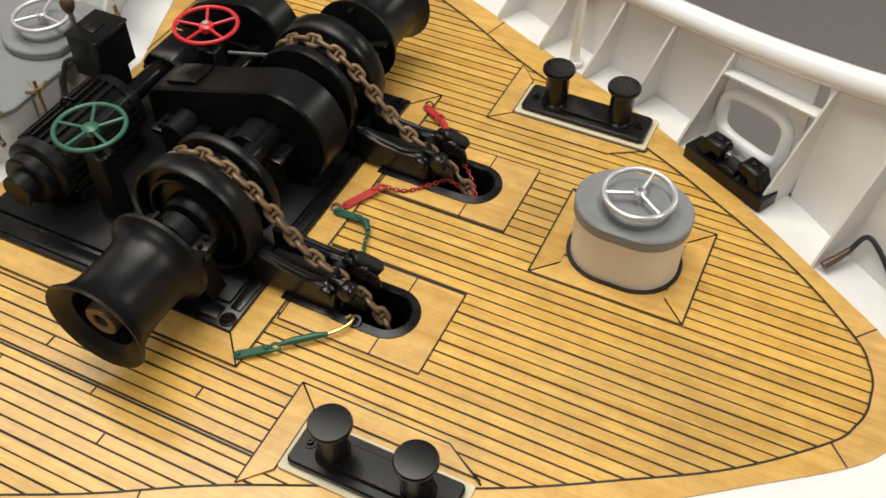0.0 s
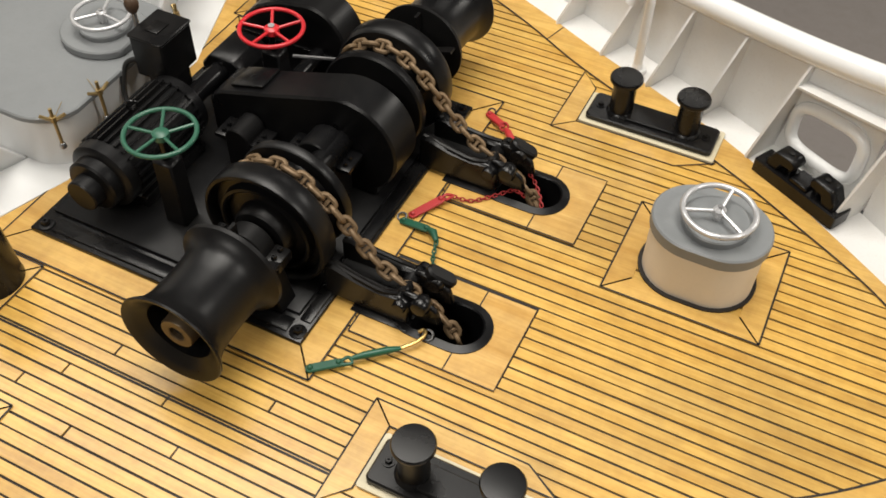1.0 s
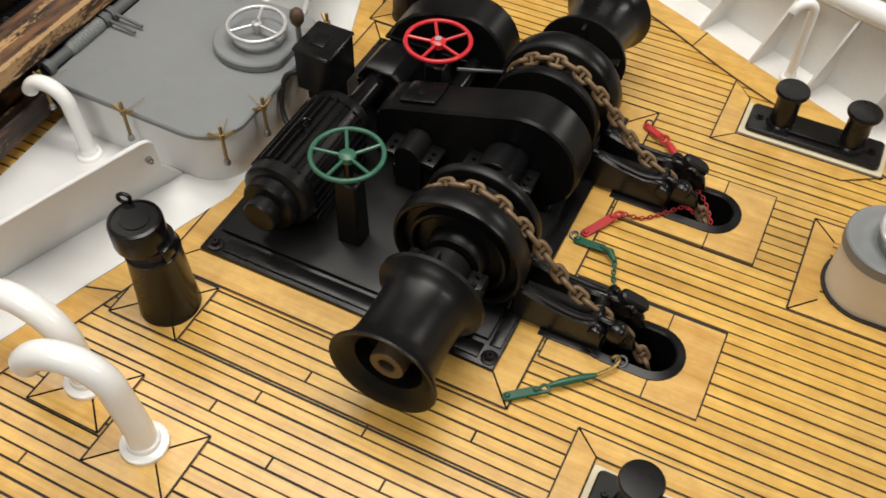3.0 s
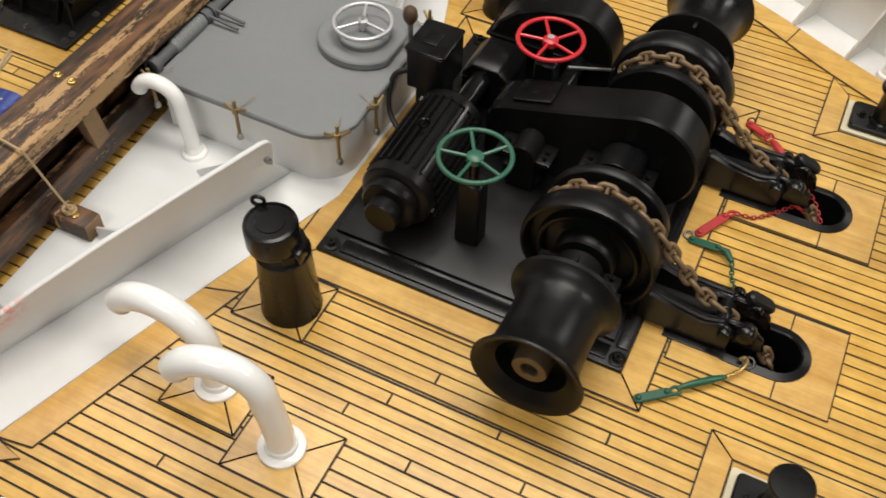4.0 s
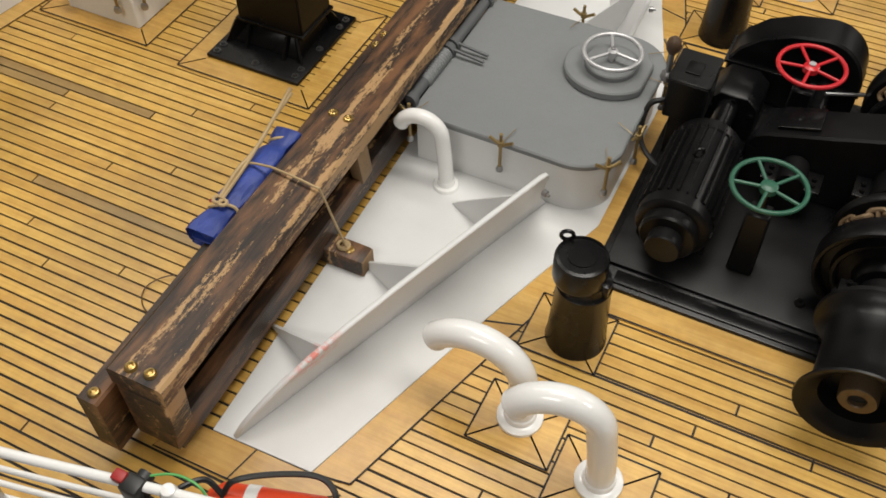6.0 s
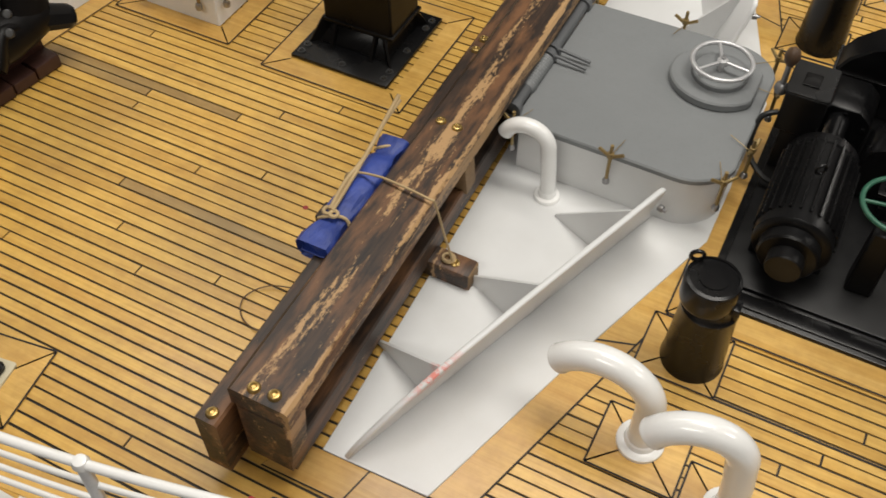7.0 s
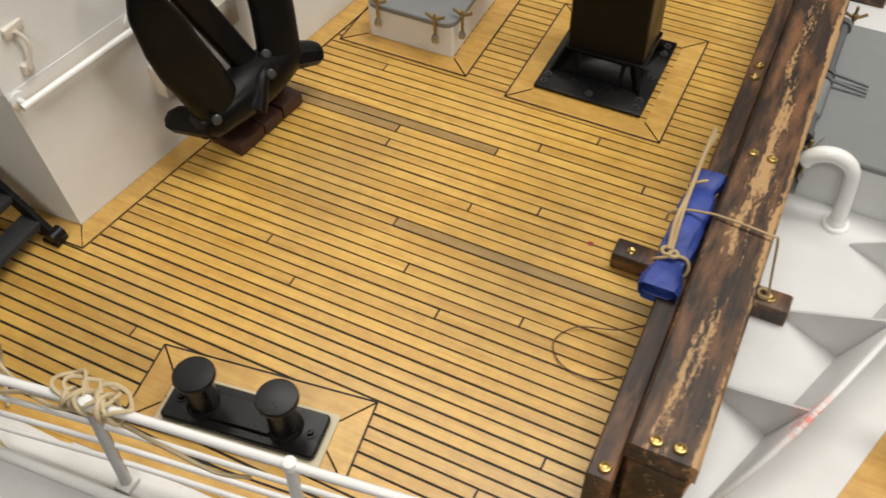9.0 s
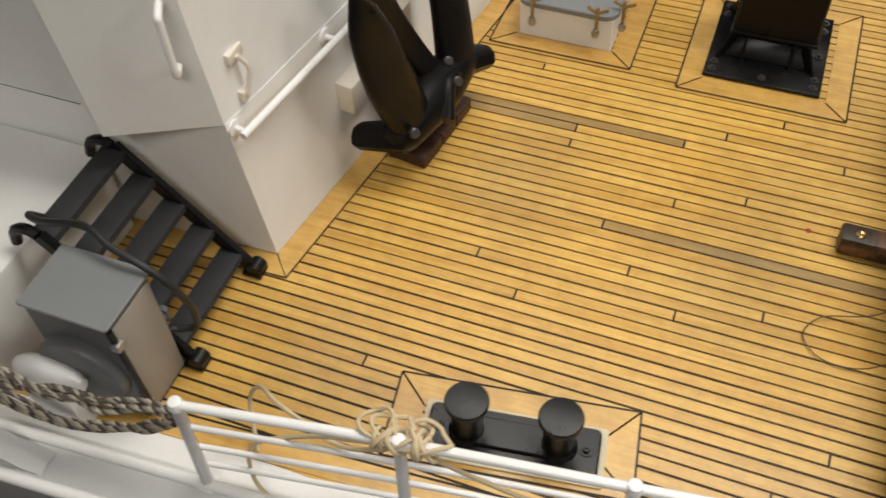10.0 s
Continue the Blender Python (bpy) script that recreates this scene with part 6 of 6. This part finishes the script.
for path in ([(-1.0300, -0.4980, 0.0880), (-1.0650, -0.5000, 0.0840), (-1.0950, -0.4920, 0.0820), (-1.1200, -0.4750, 0.0600), (-1.1350, -0.4720, 0.0300), (-1.1250, -0.4900, 0.0040)],
             [(-1.0350, -0.5000, 0.0900), (-1.0700, -0.5030, 0.0800), (-1.1100, -0.5060, 0.0500), (-1.1150, -0.5110, 0.0160), (-1.1020, -0.5160, 0.0030), (-1.0850, -0.5180, 0.0030)],
             [(-1.0100, -0.4960, 0.0880), (-0.9750, -0.4930, 0.0720), (-0.9450, -0.4900, 0.0620), (-0.9250, -0.4850, 0.0640)],
             [(-1.0280, -0.4990, 0.0840), (-1.0500, -0.5000, 0.0740), (-1.0720, -0.4990, 0.0760)]):
    part("tail", tube(smooth_path(path), 0.0014, 7), rope_cream, kn)

# smoke float clipped to the railing with its wires
sf = thing("smoke_float", (-0.60, -0.405, 0), "orange-red cylindrical float with a white band strapped to the railing", "float")
a, b = Vector((-0.6560, -0.4200, 0.0520)), Vector((-0.5860, -0.3985, 0.0520))
dv = (b - a)
part("body", tube([a + dv * (k / 20) for k in range(21)], 0.0125, 20, taper=lambda t: 0.55 + 0.45 * min(1, math.sin(math.pi * min(max(t, 0.02), 0.98)) * 3.2)), orange_red, sf)
part("band", tube([a + dv * 0.30, a + dv * 0.40], 0.0131, 20), white_gloss, sf, "white band")
part("clip", tube([a + dv * 0.125, a + dv * 0.155], 0.0128, 16), wire_black, sf)
part("wire", tube(smooth_path([tuple(a + dv * 0.14 + Vector((0, 0, 0.013))), (-0.6560, -0.4170, 0.0740), (-0.6650, -0.4290, 0.0760), (-0.6690, -0.4370, 0.0720), (-0.6660, -0.4400, 0.0620)]), 0.0018, 8), wire_black, sf)
part("wire", tube(smooth_path([tuple(a + dv * 0.14 + Vector((0, 0, 0.013))), (-0.6400, -0.4100, 0.0750), (-0.6200, -0.3975, 0.0770), (-0.6000, -0.3890, 0.0760), (-0.5880, -0.3920, 0.0730), (-0.5850, -0.4000, 0.0640), (-0.5900, -0.4010, 0.0560)]), 0.0018, 8), wire_black, sf)
part("wire", tube(smooth_path([(-0.6850, -0.4440, 0.0860), (-0.6780, -0.4350, 0.0900), (-0.6640, -0.4270, 0.0910), (-0.6490, -0.4265, 0.0890), (-0.6400, -0.4310, 0.0800), (-0.6380, -0.4350, 0.0680)]), 0.0008, 6), wire_green, sf, "thin green wire")
cl = thing("rail_clamp", (-0.68, -0.443, 0), "black and red clamp gripping the railing", "clamp")
part("jaw", box(-0.6850, -0.6730, -0.4480, -0.4370, 0.0800, 0.0970, 0.002), wire_black, cl)
part("grip", box(-0.6910, -0.6830, -0.4455, -0.4385, 0.0930, 0.0985, 0.0015), red_dark, cl)
part("knob", lathe([(0, -0.4370), (0.0048, -0.4365), (0.0048, -0.4320), (0, -0.4310)], (-0.6790, 0, 0.0880), 14, "y"), wire_black, cl)
part("yoke", tube([(-0.6770, -0.4420, 0.080), (-0.6690, -0.4400, 0.072), (-0.6600, -0.4370, 0.078)], 0.0030, 8), wire_black, cl)

# black lead and plug on the port bulwark
pg = thing("plug_lead", (0.075, 0.105, 0), "black electric lead with a dark brown plug lying on the waterway", "lead")
part("plug", tube([(0.0660, 0.0985, 0.006), (0.0735, 0.1060, 0.010), (0.0800, 0.1140, 0.014)], 0.0031, 12, taper=lambda t: 1.15 - 0.35 * t), bulb_wood, pg)
part("lead", tube(smooth_path([(0.0800, 0.1140, 0.014), (0.0880, 0.1200, 0.0260), (0.1000, 0.1120, 0.0220), (0.1150, 0.0980, 0.0100), (0.1320, 0.0800, 0.0040), (0.1500, 0.0600, 0.0030)]), 0.0020, 8), wire_black, pg)
# ---- the deck's planks, with their butts where the shipwright left them ----
PITCH, SEAM, START = 0.00933, 0.0016, 0.0039
BUTTS = [(-1.0489, -0.2875), (-1.0115, -0.3194), (-0.9411, -0.2706), (-0.9241, -0.1947), (-0.8734, -0.1765), (-0.9697, -0.2341), (-1.0165, -0.1560), (-0.8585, -0.0828), (-0.8996, -0.1120), (-0.8078, -0.1200), (-0.8450, -0.2785), (-0.9021, -0.2975), (-1.0636, -0.0799), (-0.5295, -0.3277), (-0.6024, -0.3229), (-0.3480, -0.2124), (-0.4226, -0.2202), (-0.4012, -0.1932), (-0.2840, -0.1843), (-0.3200, -0.2410), (-0.4450, -0.2420), (-0.3900, -0.2640), (-1.0900, -0.4000), (-0.8200, -0.4150), (-0.7900, -0.3700)]
WEATHERED = [(-0.9697, -0.70, -0.2341), (-1.1500, -0.9300, -0.1314), (-1.1200, -1.0165, -0.1407)]


def plank_mesh(material):
    me = bpy.data.meshes.new("plank")
    bm = box(0, 1, -(PITCH - SEAM) / 2, (PITCH - SEAM) / 2, -0.0040, 0.0)
    bm.to_mesh(me)
    bm.free()
    me.materials.append(material)
    return me


def strake(y):
    return math.floor((y - START) / PITCH)


plank_me, grey_me = plank_mesh(deck_pine), plank_mesh(weathered_pine)
rng = random.Random(7)
rest, made = bmesh.new(), 0
for k in range(-56, 56):
    y = (k + 0.5) * PITCH + START - max(0, -36 - k) * 0.00025
    if abs(y) > 0.515:
        continue
    reach = float(np.interp(abs(y), [p[1] for p in outer_f], [p[0] for p in outer_f])) - 0.012
    cuts = {-1.48, reach} | {x for x, yy in BUTTS if strake(yy) == k and x < reach - 0.03}
    old = [(a, b) for a, b, yy in WEATHERED if strake(yy) == k]
    cuts |= {x for s in old for x in s}
    if y > 0.16:
        cuts |= {rng.uniform(-1.3, -0.75), rng.uniform(-0.6, -0.45)} if reach > -0.4 else {rng.uniform(-1.2, -0.95)}
    cuts = sorted(cuts)
    for a, b in zip(cuts, cuts[1:]):
        pieces = [(a, b)]
        for cx, cy in HAWSE:
            if abs(y - cy) < HW - 0.002:
                pieces = [s for p, q in pieces for s in ((p, min(q, HX0)), (max(p, HX1), q)) if s[1] - s[0] > 0.004]
        for p, q in pieces:
            if y < 0.32 and made < 290:
                ob = new("plank", grey_me if any(p >= s[0] - 0.001 and q <= s[1] + 0.001 for s in old) else plank_me)
                ob.parent = deck
                ob.location, ob.scale = (p + SEAM / 2, y + rng.uniform(-0.0002, 0.0002), rng.uniform(-0.00012, 0.00012)), (q - p - SEAM, 1, 1)
                made += 1
            else:
                w = (PITCH - SEAM) / 2
                vs = [rest.verts.new(c) for c in ((p + SEAM / 2, y - w, 0), (q - SEAM / 2, y - w, 0), (q - SEAM / 2, y + w, 0), (p + SEAM / 2, y + w, 0))]
                rest.faces.new(vs)
                low = [rest.verts.new(v.co - Vector((0, 0, 0.004))) for v in vs]
                for i in range(4):
                    j = (i + 1) % 4
                    rest.faces.new((vs[i], low[i], low[j], vs[j]))
ob = part("planking", rest, deck_pine_rest, deck, "further planks of the same deck")
ob["kind"] = "stuff"
# one broad seam between the bits and the bollard, and a drop of red paint
seam_line([(-0.4965, -0.2130), (-0.2260, -0.2130)], deck, 0.0009, 0.0003)
part("paint_spot", lathe([(0.0022, 0.0002), (0.0012, 0.0004), (0, 0.0004)], (-0.826, -0.192, 0), 12), red_dark, deck, "small drop of red paint")
